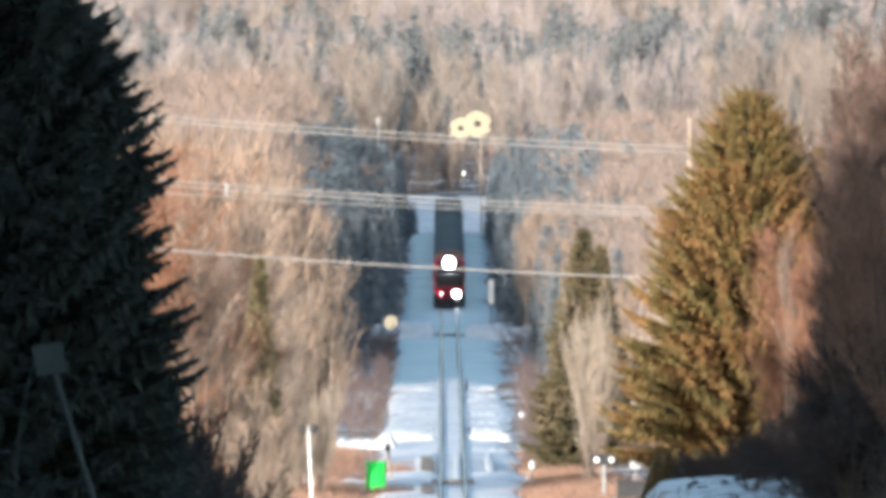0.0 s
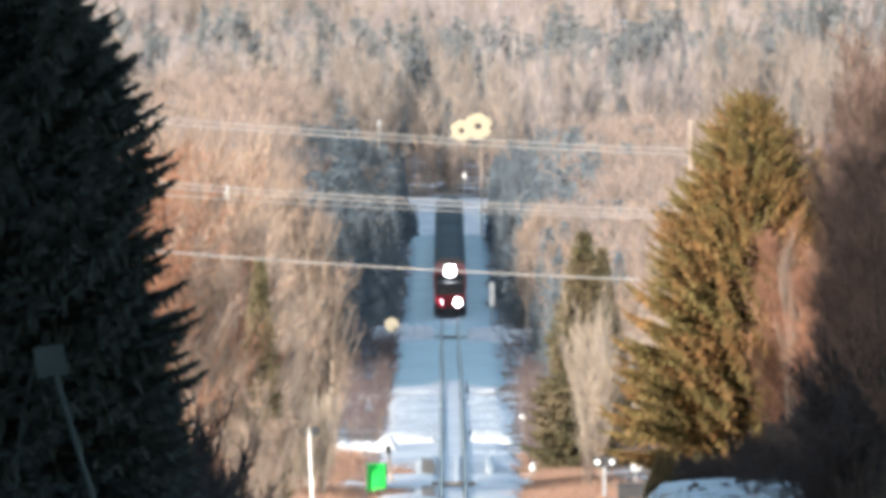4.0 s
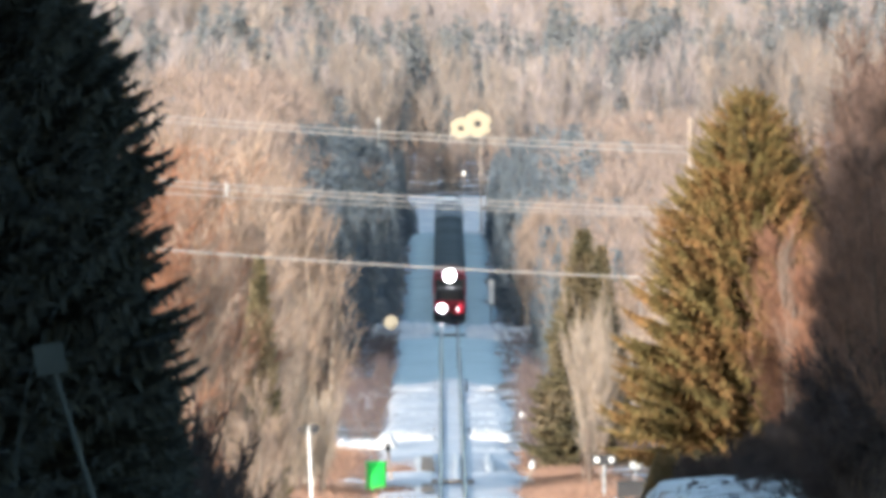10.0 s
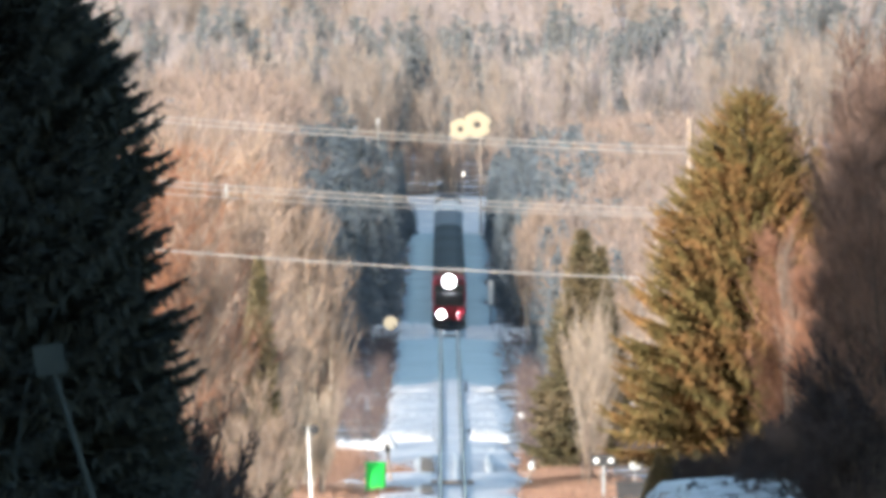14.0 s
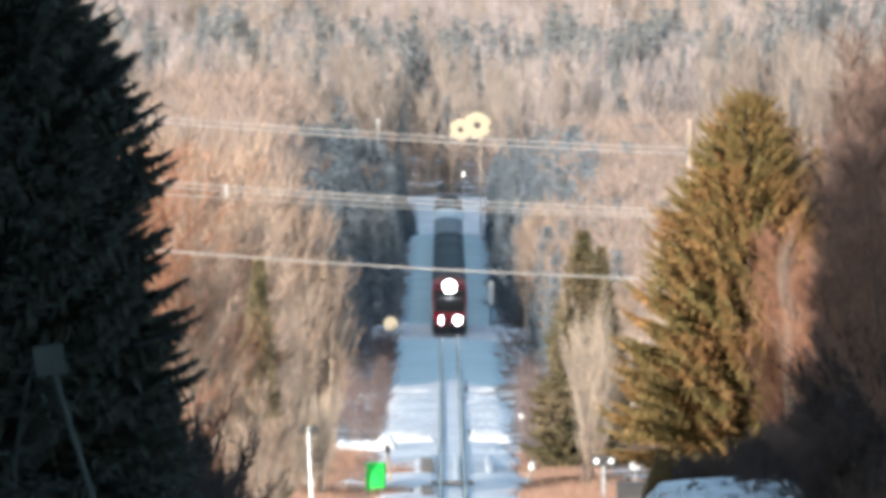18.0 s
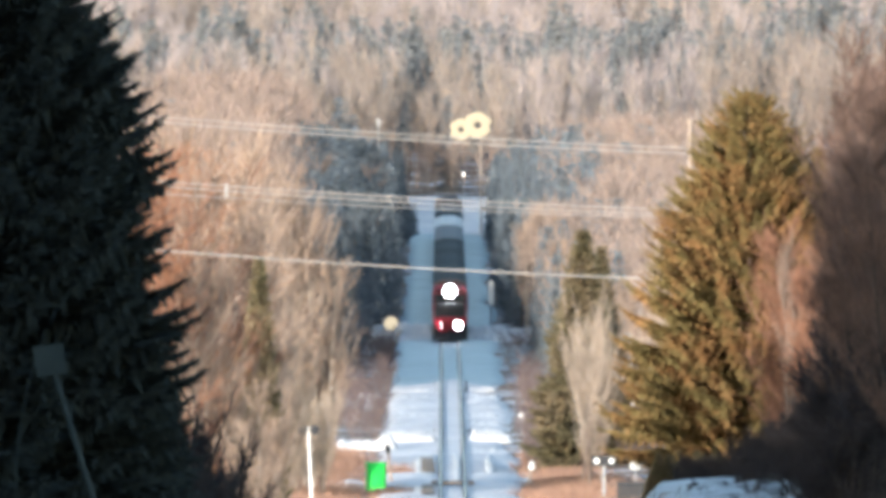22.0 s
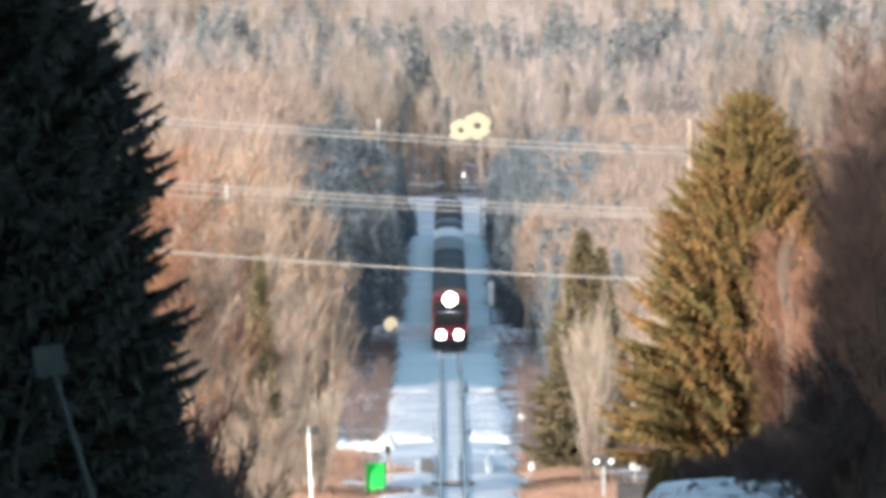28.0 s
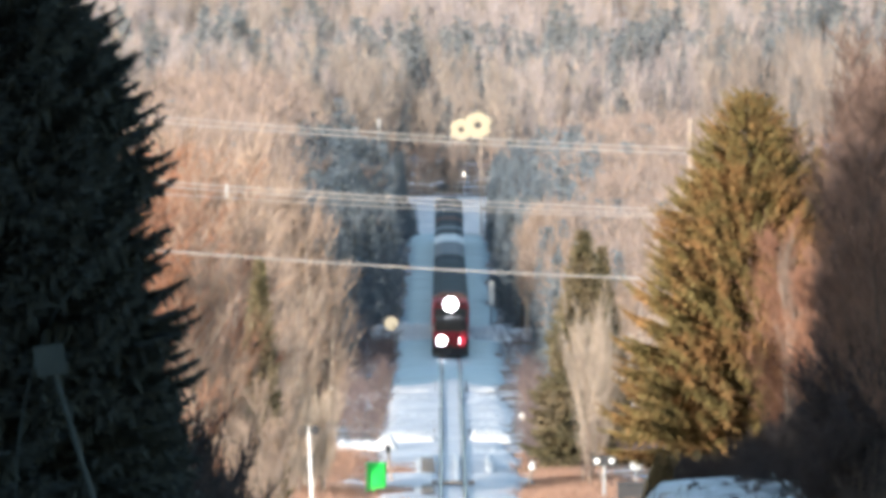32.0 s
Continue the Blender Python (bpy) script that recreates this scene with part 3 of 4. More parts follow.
    for k in range(7):
        plant(f"red{k % 3}", r.uniform(12.7, 14.6), r.uniform(926, 937), r.uniform(6.5, 9.8), "reddish-brown leafless alder in low sun", group="alders", native=13)
    for k in range(26):
        plant("slim", r.uniform(7.9, 10.8), r.uniform(944, 957), r.uniform(1.1, 2.2), "low young olive spruce under a tall one", group="young spruces", native=14, wide=2.2)
    for k in range(70):
        low.append((0.6 + (1 if k % 3 else -1) * r.uniform(4.9, 8.5), r.uniform(1660 if k % 3 else 1760, 1990), r.uniform(0.2, 0.55), k))
    for k in range(22):
        low.append((r.uniform(9.6, 15), r.uniform(1650, 1720), r.uniform(0.3, 0.6), k))
    for k in range(90):
        low.append(((1 if k % 2 else -1) * r.uniform(11, 64), r.uniform(3468, 3474), r.uniform(0.5, 1), k))
    # dark young spruces added as filler to deepen the shaded brush
    for k in range(13):
        plant("shade", 8.7 + 0.5 * k + r.uniform(-0.2, 0.2), r.uniform(930, 950), r.uniform(0.7, 1.4), "low young spruce added to darken the shaded brush", group="young spruces", native=14, wide=1.5)
    for k in range(54):
        plant("brush", 8 + 4.8 * r.uniform(0, 1) ** 0.7, r.uniform(818, 866), r.uniform(0.2, 0.7), "low twigs poking through old snow", "shrub", group="brush", native=5)
    for k in range(36):
        plant("brush", r.uniform(10, 13.6), r.uniform(840, 895), r.uniform(0.6, 1.3), "leafless brush in the shade", "shrub", group="brush", native=5)
    for k in range(52):
        d = r.uniform(800, 930)
        q = r.uniform(0.0152, 0.0186)
        plant("edge", q * d, d, (4.5 + 9.5 * float(step(0.0150, 0.0178, q))) * r.uniform(0.8, 1.1), "reddish-brown leafless alder with a sunlit top", group="alders", native=13)
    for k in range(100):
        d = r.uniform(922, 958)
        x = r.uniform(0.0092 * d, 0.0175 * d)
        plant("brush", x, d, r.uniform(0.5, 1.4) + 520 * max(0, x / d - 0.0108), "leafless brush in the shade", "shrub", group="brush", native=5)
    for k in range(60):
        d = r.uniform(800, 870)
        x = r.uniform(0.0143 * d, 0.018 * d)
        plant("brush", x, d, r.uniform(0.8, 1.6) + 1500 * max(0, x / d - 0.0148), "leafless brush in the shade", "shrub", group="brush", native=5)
    for k in range(200):
        side = -1 if k % 2 else 1
        d = r.uniform(1650 if side > 0 else 1758, 2200)
        x = 0.6 + side * (4.9 + r.uniform(0, 1) ** 1.5 * 7)
        low.append((x, d, r.uniform(0.16, 0.56), k))
    for k in range(40):
        d = r.uniform(1600, 1700)
        x = -r.uniform(7.0, 11)
        plant(f"shrub{r.integers(3)}", x, d, r.uniform(1.0, 2.6), "tan leafless willow bush by the crossing", "shrub", group="bushes by the crossing", native=6)
    shapes = [bare_shape(5, 2.2, 71 + k, 24, 14, 0.055, stems=8, low=0.1, twig=0.6, sides=3, knots=2) for k in range(3)]
    woods("thicket", low, shapes, ALDER, TWIG_DARK, "purple-brown leafless thickets beside the line")
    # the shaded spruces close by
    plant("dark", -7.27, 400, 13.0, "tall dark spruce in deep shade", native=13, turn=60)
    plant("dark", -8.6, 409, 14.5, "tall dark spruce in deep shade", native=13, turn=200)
    plant("bare", -5.25, 404, 8.9, "slender leafless tree beside a dark spruce", native=9, wide=0.7)



# ---- beside the line ----
def crossing_signal(x, d, height, label, lit, width=0.9, lean=0.0):
    ob = thing("crossing_signal", (x, d, float(ground_z(x, d)) - 0.2), label, "crossing signal", "crossing signals")
    ob.matrix_basis = ob.matrix_basis @ pose(0, 0, 0, 0, lean, 0)
    part("post", rod((0, 0, 0), (0, 0, height + 0.4), 0.1, 0.085), GREY if lit else WHITE, ob, "grey post" if lit else "white post")
    part("crossarm", box(-width / 2, width / 2, -0.06, 0.06, height + 0.12, height + 0.28, 0.02), BLACK, ob)
    if lit:
        part("backboard", box(-width / 2 - 0.3, width / 2 + 0.3, -0.09, -0.05, height - 0.12, height + 0.52, 0.015), BLACK, ob, "black backing board")
    for side in (-1, 1):
        at = side * width / 2
        plate = part("lamp_plate", rod((at, -0.16, height + 0.2), (at, -0.1, height + 0.2), 0.31, sides=20), BLACK, ob, "round black backing plate")
        part("lamp_hood", rod((at, -0.3, height + 0.2), (at, -0.16, height + 0.2), 0.17 if lit else 0.12, sides=16), WHITE if lit else BLACK, plate, "pale lamp" if lit else "")
    part("base", box(-0.25, 0.25, -0.25, 0.25, 0, 0.3, 0.04), GREY, ob)
    return ob


def marker(name, x, d, z0, z1, disc, mat, label, category, thick=0.06, tall=None):
    """A sign on a post, its plate from z0 to z1."""
    base = float(ground_z(x, d)) - 0.2
    ob = thing(name, (x, d, base), label, category)
    part("post", rod((0, 0.06, 0), (0, 0.06, z1 - base - 0.05), thick), GREY, ob)
    if disc:
        r = (z1 - z0) / 2
        part("plate", rod((0, -0.02, z1 - r - base), (0, 0.03, z1 - r - base), r, sides=24), mat, ob)
    else:
        part("plate", box(-tall / 2, tall / 2, -0.03, 0.03, z0 - base, z1 - base, 0.02), mat, ob)
    return ob


def mound(name, x0, x1, d, deep, high, mat, label, seed):
    """A long uneven bank of snow or earth across the line."""
    r, us, vs = rng(seed), np.linspace(0, 1, 40), np.linspace(-1, 1, 11)
    x = x0 + (x1 - x0) * us
    top = np.convolve(r.uniform(0.6, 1.3, 44), np.ones(5) / 5, "valid") * high * np.minimum(1, np.minimum(us, 1 - us) * 8) ** 0.5
    gx = np.repeat(x[:, None], 11, 1)
    gd = d + deep * vs[None] + r.normal(0, 0.03, (40, 1)) + np.zeros((40, 11))
    z = np.maximum(ground_z(gx, gd), np.where(np.abs(gx - LINE_X) < 5, rail_z(gd) - 0.3, -99)) - 0.1 + (top[:, None] + 0.1) * (1 - vs[None] ** 2)
    i = (np.arange(39)[:, None] * 11 + np.arange(10)).ravel()
    return tagged(new(name, raw(name, np.stack([gx, gd, z], -1).reshape(-1, 3), np.stack([i, i + 11, i + 12, i + 1], 1), mat, True)), label, "snow", kind="structure")


def sheet(name, x0, x1, d0, d1, lift, mat, label, category, seed, ragged=0.6):
    """A patch lying on the ground with ragged ends."""
    r, nx, nd = rng(seed), 24, 24
    us, vs = np.linspace(0, 1, nx), np.linspace(0, 1, nd)
    a, b = x0 + r.normal(0, ragged, nd), x1 + r.normal(0, ragged, nd)
    gx = a[:, None] + (b - a)[:, None] * us[None]
    gd = np.repeat((d0 + (d1 - d0) * vs)[:, None], nx, 1)
    edge = np.minimum(np.minimum(us, 1 - us)[None] * 10, np.minimum(vs, 1 - vs)[:, None] * 10)
    z = ground_z(gx, gd) - 0.15 + (lift + 0.15) * np.minimum(1, edge)
    i = (np.arange(nd - 1)[:, None] * nx + np.arange(nx - 1)).ravel()
    return tagged(new(name, raw(name, np.stack([gx, gd, z], -1).reshape(-1, 3), np.stack([i, i + 1, i + nx + 1, i + nx], 1), mat, True)), label, category, kind="structure")


def grass(name, spans, count, tall, mat, label, seed):
    r = rng(seed)
    pieces = []
    for x0, x1, d0, d1 in spans:
        u, v = np.clip(r.normal(0.5, 0.24, (2, count)), -0.2, 1.2)
        x, d = x0 + (x1 - x0) * u, d0 + (d1 - d0) * v
        p = np.column_stack([x, d, np.maximum(ground_z(x, d), np.where(np.abs(x - LINE_X) < 5, rail_z(d) - 0.45, -99)) - 0.05])
        w = np.column_stack([r.normal(0, 0.3, count), r.normal(0, 0.3, count), r.uniform(0.5, 1.2, count)]) * tall
        pieces.append(blades(p, w, r.uniform(0.04, 0.1, count), r))
    tagged(new(name, raw(name, *joined(pieces), mat)), label, "grass", kind="stuff")


def make_crossing():
    sheet("crossing_road", -70, 70, 1592, 1607, 0.1, GRAVEL, "pale frozen gravel road over the railway", "road", 31, 0)
    sheet("far_road", -60, 60, 2292, 2308, 0.12, SNOW, "snow-covered track over the railway", "road", 32, 0)
    for d0, d1, label in ((1594, 1605, "worn wooden planks between the rails at the crossing"), (2294, 2306, "dark planks between the rails at the far crossing")):
        bm = bmesh.new()
        for x in (-1.15, -0.42, 0, 0.42, 1.15):
            box(LINE_X + x - 0.19, LINE_X + x + 0.19, d0, d1, -0.1, 0.02, 0.02, bm)
        ob = part("crossing_planks", bm, TREATED)
        ob.matrix_basis = pose(0, 0, float(rail_z((d0 + d1) / 2)))
        tagged(ob, label, "planks", kind="structure")
    mound("snowbank", -7.4, -3.1, 1738, 2.4, 0.8, SNOW, "sunlit bank of ploughed snow", 33)
    mound("snowbank", -4.6, -0.35, 1758, 2.4, 0.75, SNOW, "sunlit bank of ploughed snow", 40)
    mound("snowbank", 1.75, 4.9, 1764, 2.2, 0.6, SNOW, "sunlit bank of ploughed snow", 34)
    mound("snowbank", 0.1, 1.15, 1766, 2.0, 0.22, SNOW, "low snow left between the rails", 49)
    for d0, d1, left, right in ((1566, 1594, -2.4, -1.05), (1610, 1704, -2.4, -1.05), (1610, 1704, 0.0, 0.45), (1616, 1700, 2.2, 2.7)):
        strip("snow_ridge", SNOW, d0, d1, left, right, 0.42, 0.04, "sunlit snow thrown up beside the rail", "snow", d0 + int(right * 10), across=9, wobble=0.1, rim=0.15)
    for d0, d1 in ((1560, 1590), (1630, 1688)):
        strip("bare_patch", GRAVEL, d0, d1, -2.0, -1.15, 0.475, 0.015, "bare brown gravel beside the rail", "ground", d0, across=5, wobble=0.08, rim=0.02)
    mound("snowbank", -6.8, -1.0, 1612, 2, 0.3, SNOW, "low ridge of snow along the road", 35)
    mound("snowbank", 2.0, 6.0, 1612, 2, 0.3, SNOW, "low ridge of snow along the road", 36)
    mound("snowbank", -6.9, -0.6, 2320, 4, 1.3, SNOW, "low ridge of snow beside the far crossing", 37)
    mound("snowbank", 1.9, 8.6, 2320, 4, 1.0, SNOW, "low ridge of snow beside the far crossing", 38)
    mound("snowbank", -5.6, -0.7, 2284, 2.5, 0.4, SNOW, "low ridge of snow beside the far crossing", 47)
    mound("snowbank", 2.0, 5.0, 2284, 2.5, 0.55, SNOW, "low ridge of snow beside the far crossing", 48)
    for k, (d, high) in enumerate(((1718, 0.2), (1795, 0.3), (1832, 0.2), (1868, 0.24), (1905, 0.2), (1950, 0.26), (1988, 0.22))):
        mound("snow_ridge", -4.3 + 0.1 * k % 0.4, -0.7, d, 2.2, high, SNOW, "low wind-blown ridge of snow beside the rails", 50 + k)
        mound("snow_ridge", 1.95, 4.5 - 0.13 * k % 0.5, d + 3, 2.2, high, SNOW, "low wind-blown ridge of snow beside the rails", 60 + k)
    grass("dry_grass", [(-4.4, -1.4, 1560, 1660), (-13, -5, 1545, 1615), (-10.5, -5, 1615, 1742), (5.4, 10, 1640, 1730), (4.6, 12, 1535, 1640), (5.5, 10, 1560, 1650)], 9000, 0.45, GRASS, "russet dry grass and weeds round the crossing", 39)
    crossing_signal(-8.0, 1548, 4.4, "crossing signal with a white post and two dark lamps", False, 0.74, -2.5)
    crossing_signal(9.9, 1560, 2.3, "crossing signal with two pale lamps", True)
    marker("road_sign", 11.8, 1558, -13.55, -13.05, False, GREY, "small pale sign board beside the crossing", "sign", 0.04, 0.65)
    ob = thing("portable_toilet", (-4.2, 1588, float(ground_z(-4.2, 1588)) - 0.05), "bright green plastic portable cabin by the road", "cabin", turn=8)
    part("body", box(-0.58, 0.58, -0.58, 0.58, 0.08, 1.75, 0.12), GREEN, ob)
    part("roof", box(-0.62, 0.62, -0.62, 0.62, 1.72, 1.95, 0.1), GREEN, ob)
    part("door", box(-0.4, 0.4, -0.62, -0.57, 0.15, 1.65, 0.03), GREEN, ob)
    part("skid", box(-0.6, 0.6, -0.6, 0.6, 0, 0.1, 0.02), BLACK, ob)
    for x, d, h, lean, label in ((-3.2, 1600, 2.4, 0.25, "leaning reddish wooden post with a dark top"), (5.3, 1602, 1.3, -0.3, "short leaning wooden stake")):
        ob = thing("stake", (x, d, float(ground_z(x, d)) - 0.1), label, "post")
        part("shaft", rod((0, 0, 0), (-lean, 0, h), 0.11, 0.09), TREATED, ob)
        part("cap", rod((-lean, 0, h), (-lean * 1.15, 0, h + 0.5), 0.19, 0.15), BLACK if h > 2 else WHITE, ob)
    ob = thing("equipment_cabinet", (11.9, 1552, float(ground_z(11.9, 1552))), "low dark equipment cabinet beside the crossing", "cabinet")
    part("body", box(-1.25, 1.25, -0.6, 0.6, 0, 1.0, 0.05), BLACK, ob)
    part("lid", box(-1.32, 1.32, -0.66, 0.66, 1.0, 1.1, 0.03), BLACK, ob)
    ob = thing("marker_post", (13.06, 1550, float(ground_z(13.06, 1550)) - 0.2), "slim green marker post", "post")
    part("shaft", rod((0, 0, 0), (0, 0, 2.6), 0.08), GREEN_PAINT, ob)
    part("cap", rod((0, 0, 2.6), (0, 0, 2.7), 0.1, 0.05), GREEN_PAINT, ob)
    marker("round_marker", 5.6, 1800, -12.1, -11.6, True, WHITE, "round white marker on a slim post", "sign")
    # Round marker brightened by an added glow; no lamp is known here.
    marker("round_marker", -4.7, 2300, -7.4, -6.1, True, YELLOW_GLOW, "large round cream marker with an added glow by the far crossing", "sign")
    marker("tall_marker", 4.55, 2405, -5.3, -3.0, False, WHITE, "tall narrow white board beside the line", "sign", 0.08, 0.55)
    marker("tall_marker", -5.05, 2450, -5.2, -4.0, False, GREY, "narrow grey board beside the line", "sign", 0.06, 0.3)
    sheet("snow_slope", -6.8, 7.6, 3396, 3470, 0.12, SNOW, "snowy slope beyond the end of the cutting", "snow", 41, 1.2)
    sheet("snow_patch", 8.1, 11.6, 812, 905, 0.3, THIN_SNOW, "old snow on the shaded bank", "snow", 42, 1.1)
    sheet("snow_patch", 5.2, 9.0, 2120, 2270, 0.1, SHADED_SNOW, "snow beside the line, coloured blue for the shade", "snow", 45, 0.6)
    sheet("snow_patch", -9.5, -5.4, 1900, 1990, 0.08, SNOW, "old snow among bushes beside the line", "snow", 46, 0.8)
    sheet("snow_patch", 13.6, 20, 800, 850, 0.06, SNOW, "old snow on the shaded bank", "snow", 43, 0.8)
    sheet("snow_patch", -8, -6.1, 395, 420, 0.05, SNOW, "old snow under the dark spruce", "snow", 44, 0.3)


def make_signal_mast():
    ob = thing("railway_signal", (5.1, 3396, float(ground_z(5.1, 3396)) - 0.2), "railway signal mast with two glowing yellow lamps", "signal")
    part("mast", rod((0, 0, 0), (0, 0, 15.5), 0.14, 0.1), TREATED, ob)
    # The lamps' blur and glare are built into the shape as oversized lobed rings.
    for x, z, r in ((-2.65, 14.5, 1.5), (-0.45, 15.1, 1.8)):
        head = part("signal_head", rod((x, 0.25, z), (x, 0.4, z), r * 1.02, sides=28), BLACK, ob)
        bm = bmesh.new()
        ring = 28
        rows = [[bm.verts.new((x + (r * (0.62 + 0.38 * math.cos(b))) * math.cos(a) * (1 + 0.1 * math.sin(6 * a + 3 * r) + 0.05 * math.sin(11 * a)), 0.2 - 0.25 * r * math.sin(b), z + (r * (0.62 + 0.38 * math.cos(b))) * math.sin(a)))
                 for b in (k * math.tau / 8 for k in range(8))] for a in (k * math.tau / ring for k in range(ring))]
        for i in range(ring):
            for k in range(8):
                bm.faces.new((rows[i][k], rows[(i + 1) % ring][k], rows[(i + 1) % ring][(k + 1) % 8], rows[i][(k + 1) % 8]))
        part("glow_ring", bm, YELLOW_GLOW, head, "blurred yellow lamp glow shaped as a ring", True)
        part("bracket", rod((0, 0.1, z), (x, 0.3, z), 0.08), BLACK, ob)
    marker("small_signal", 5.9, 3388, 9.6, 10.6, True, BLACK, "small dark signal beside the mast", "signal")
    marker("marker_board", 2.8, 3428, 9.8, 10.4, False, WHITE, "small white board on the snowy slope", "sign", 0.05, 0.4)
    marker("pale_pole", -8.4, 3300, 15.4, 17.0, False, ALUMINIUM, "slim pale pole before the woods", "pole", 0.1, 0.5)


def make_wires():
    """Two poles out of sight behind the trees and the wires between them."""
    d = 1050
    left, right = -26.0, 10.25
    poles = []
    for x, top in ((left, 8.5), (right, 5.4)):
        base = float(ground_z(x, d)) - 0.5
        ob = thing("utility_pole", (x, d, base), "tall weathered wooden utility pole", "utility pole", "utility poles")
        part("shaft", rod((0, 0, 0), (0, 0, top - base), 0.2, 0.13, 12), TREATED, ob)
        part("crossarm", box(-0.08, 0.08, -1.2, 1.2, top - base - 0.9, top - base - 0.7, 0.02), TREATED, ob)
        part("crossarm", box(-0.08, 0.08, -1.2, 1.2, top - base - 3.4, top - base - 3.2, 0.02), TREATED, ob)
    for name, za, zb, off, r in (("power_line", 6.86, 4.18, -1.0, 0.027), ("power_line", 6.66, 3.96, 1.0, 0.027), ("power_line", 4.15, 1.62, -1.0, 0.027), ("power_line", 3.95, 1.42, 1.0, 0.027),
                                 ("power_line", 3.5, 1.3, 0.4, 0.018), ("power_line", 1.3, -1.28, 0, 0.034)):
        t = np.linspace(0, 1, 40)
        path = np.column_stack([left + (right - left) * t, np.full(40, d + off), za + (zb - za) * t - 1.4 * t * (1 - t)])
        ob = new(name, raw(name, *tube(path, np.full(40, r), 6), ALUMINIUM, True))
        tagged(ob, "pale power line spanning the valley" if r < 0.035 else "thick pale cable spanning the valley", "power line", "power lines")
    ob = thing("line_spacer", (-8.95, d - 1.0, 2.35), "small pale spacer on the power lines", "spacer")
    part("clamp", box(-0.06, 0.06, -0.06, 0.06, -0.2, 0.35, 0.02), ALUMINIUM, ob)
    part("bar", rod((0, 0, 0), (0, 2.0, 0), 0.04), ALUMINIUM, ob)


def make_sign_back():
    ob = thing("road_sign", (-4.53, 384, -6.7), "grey back of a square sign on a leaning post", "sign")
    m = pose(-1.42, 0, 5.02, 0, -9, 0)
    part("post", rod((0.15, 0.04, 0), (-1.46, 0.04, 5.15), 0.04), SIGN_BACK, ob)
    bm = box(-0.235, 0.235, -0.02, 0.0, -0.235, 0.235, 0.015)
    bmesh.ops.transform(bm, verts=bm.verts, matrix=m)
    part("plate", bm, SIGN_BACK, ob)


def make_stem():
    path = np.array([(-6.6, 388, -5.4), (-6.5, 388, -2.6), (-6.02, 388, -1.0), (-5.3, 388, -0.25), (-4.64, 388, 0.42)])
    t = np.linspace(0, 4, 25)
    curve = np.column_stack([np.interp(t, np.arange(5), path[:, c]) for c in range(3)])
    curve[2:-2] = (curve[:-4] + curve[1:-3] + curve[2:-2] + curve[3:-1] + curve[4:]) / 5
    ob = new("sapling", raw("sapling", *tube(curve, np.linspace(0.014, 0.006, 25), 6), SIGN_BACK, True))
    tagged(ob, "thin bare leaning sapling before a dark spruce", "sapling")


# ---- railway ----
def make_line():
    strip("snow_bed", SUNLIT_SNOW, 1395, 2040, -4.9, 4.5, 0.14, 0.2, "snow over the railway bed, coloured lighter as if sunlit", "snow", 1, across=15, wobble=0.35, drifts=0.42)
    strip("snow_bed", SHADED_SNOW, 2025, 3430, -4.9, 4.5, 0.14, 0.2, "snow over the railway bed, coloured blue for the shade", "snow", 4, across=15, wobble=0.35, drifts=0.16)
    for side in (-0.755, 0.755):
        strip("ballast", BALLAST, 1390, 3430, side - 0.27, side + 0.27, 0.41, 0.03, "dark bare ballast along the rail", "ballast", 2, across=4, wobble=0.05)
    strip("ballast", BALLAST, -100, 1395, -2.2, 2.2, 0.1, 0.2, "dark crushed stone of the railway bed", "ballast", 3, every=10, across=5)
    ds = np.concatenate([np.arange(-60, 3290, 12.0), np.arange(3290, 3450, 6.0)])
    prof = np.array([(-0.07, -0.17), (-0.07, -0.155), (-0.012, -0.13), (-0.012, -0.05), (-0.037, -0.035), (-0.037, 0), (0.037, 0), (0.037, -0.035), (0.012, -0.05), (0.012, -0.13), (0.07, -0.155), (0.07, -0.17)])
    k = len(prof)
    for side in (-0.755, 0.755):
        mid = LINE_X + side + np.maximum(0, ds - 3290) ** 2 / 420
        v = np.stack([mid[:, None] + prof[None, :, 0], np.repeat(ds[:, None], k, 1), rail_z(ds)[:, None] + prof[None, :, 1]], -1).reshape(-1, 3)
        i = (np.arange(len(ds) - 1)[:, None] * k + np.arange(k)).ravel()
        j = (np.arange(len(ds) - 1)[:, None] * k + (np.arange(k) + 1) % k).ravel()
        tagged(new("rail", raw("rail", v, np.stack([i, j, j + k, i + k], 1), RAIL)), "worn steel rail running to the hill", "rail", "rails", "structure")
    d = np.arange(1400, 2300, 0.61)
    cube = np.array([(x, y, z) for x in (-1.3, 1.3) for y in (-0.11, 0.11) for z in (-0.4, -0.2)])
    quad = np.array([(0, 1, 3, 2), (4, 6, 7, 5), (0, 4, 5, 1), (2, 3, 7, 6), (1, 5, 7, 3), (0, 2, 6, 4)])
    v = (cube[None] + np.stack([np.full(len(d), LINE_X), d, rail_z(d)], 1)[:, None]).reshape(-1, 3)
    f = (quad[None] + (np.arange(len(d)) * 8)[:, None, None]).reshape(-1, 4)
    tagged(new("sleepers", raw("sleepers", v, f, TIE)), "dark wooden sleepers under the rails", "sleepers", kind="stuff")


def wheel_shape():
    bm = rod((-0.07, 0, 0.46), (0.07, 0, 0.46), 0.46, sides=20)
    return rod((-0.11, 0, 0.46), (-0.06, 0, 0.46), 0.5, sides=20, bm=bm)


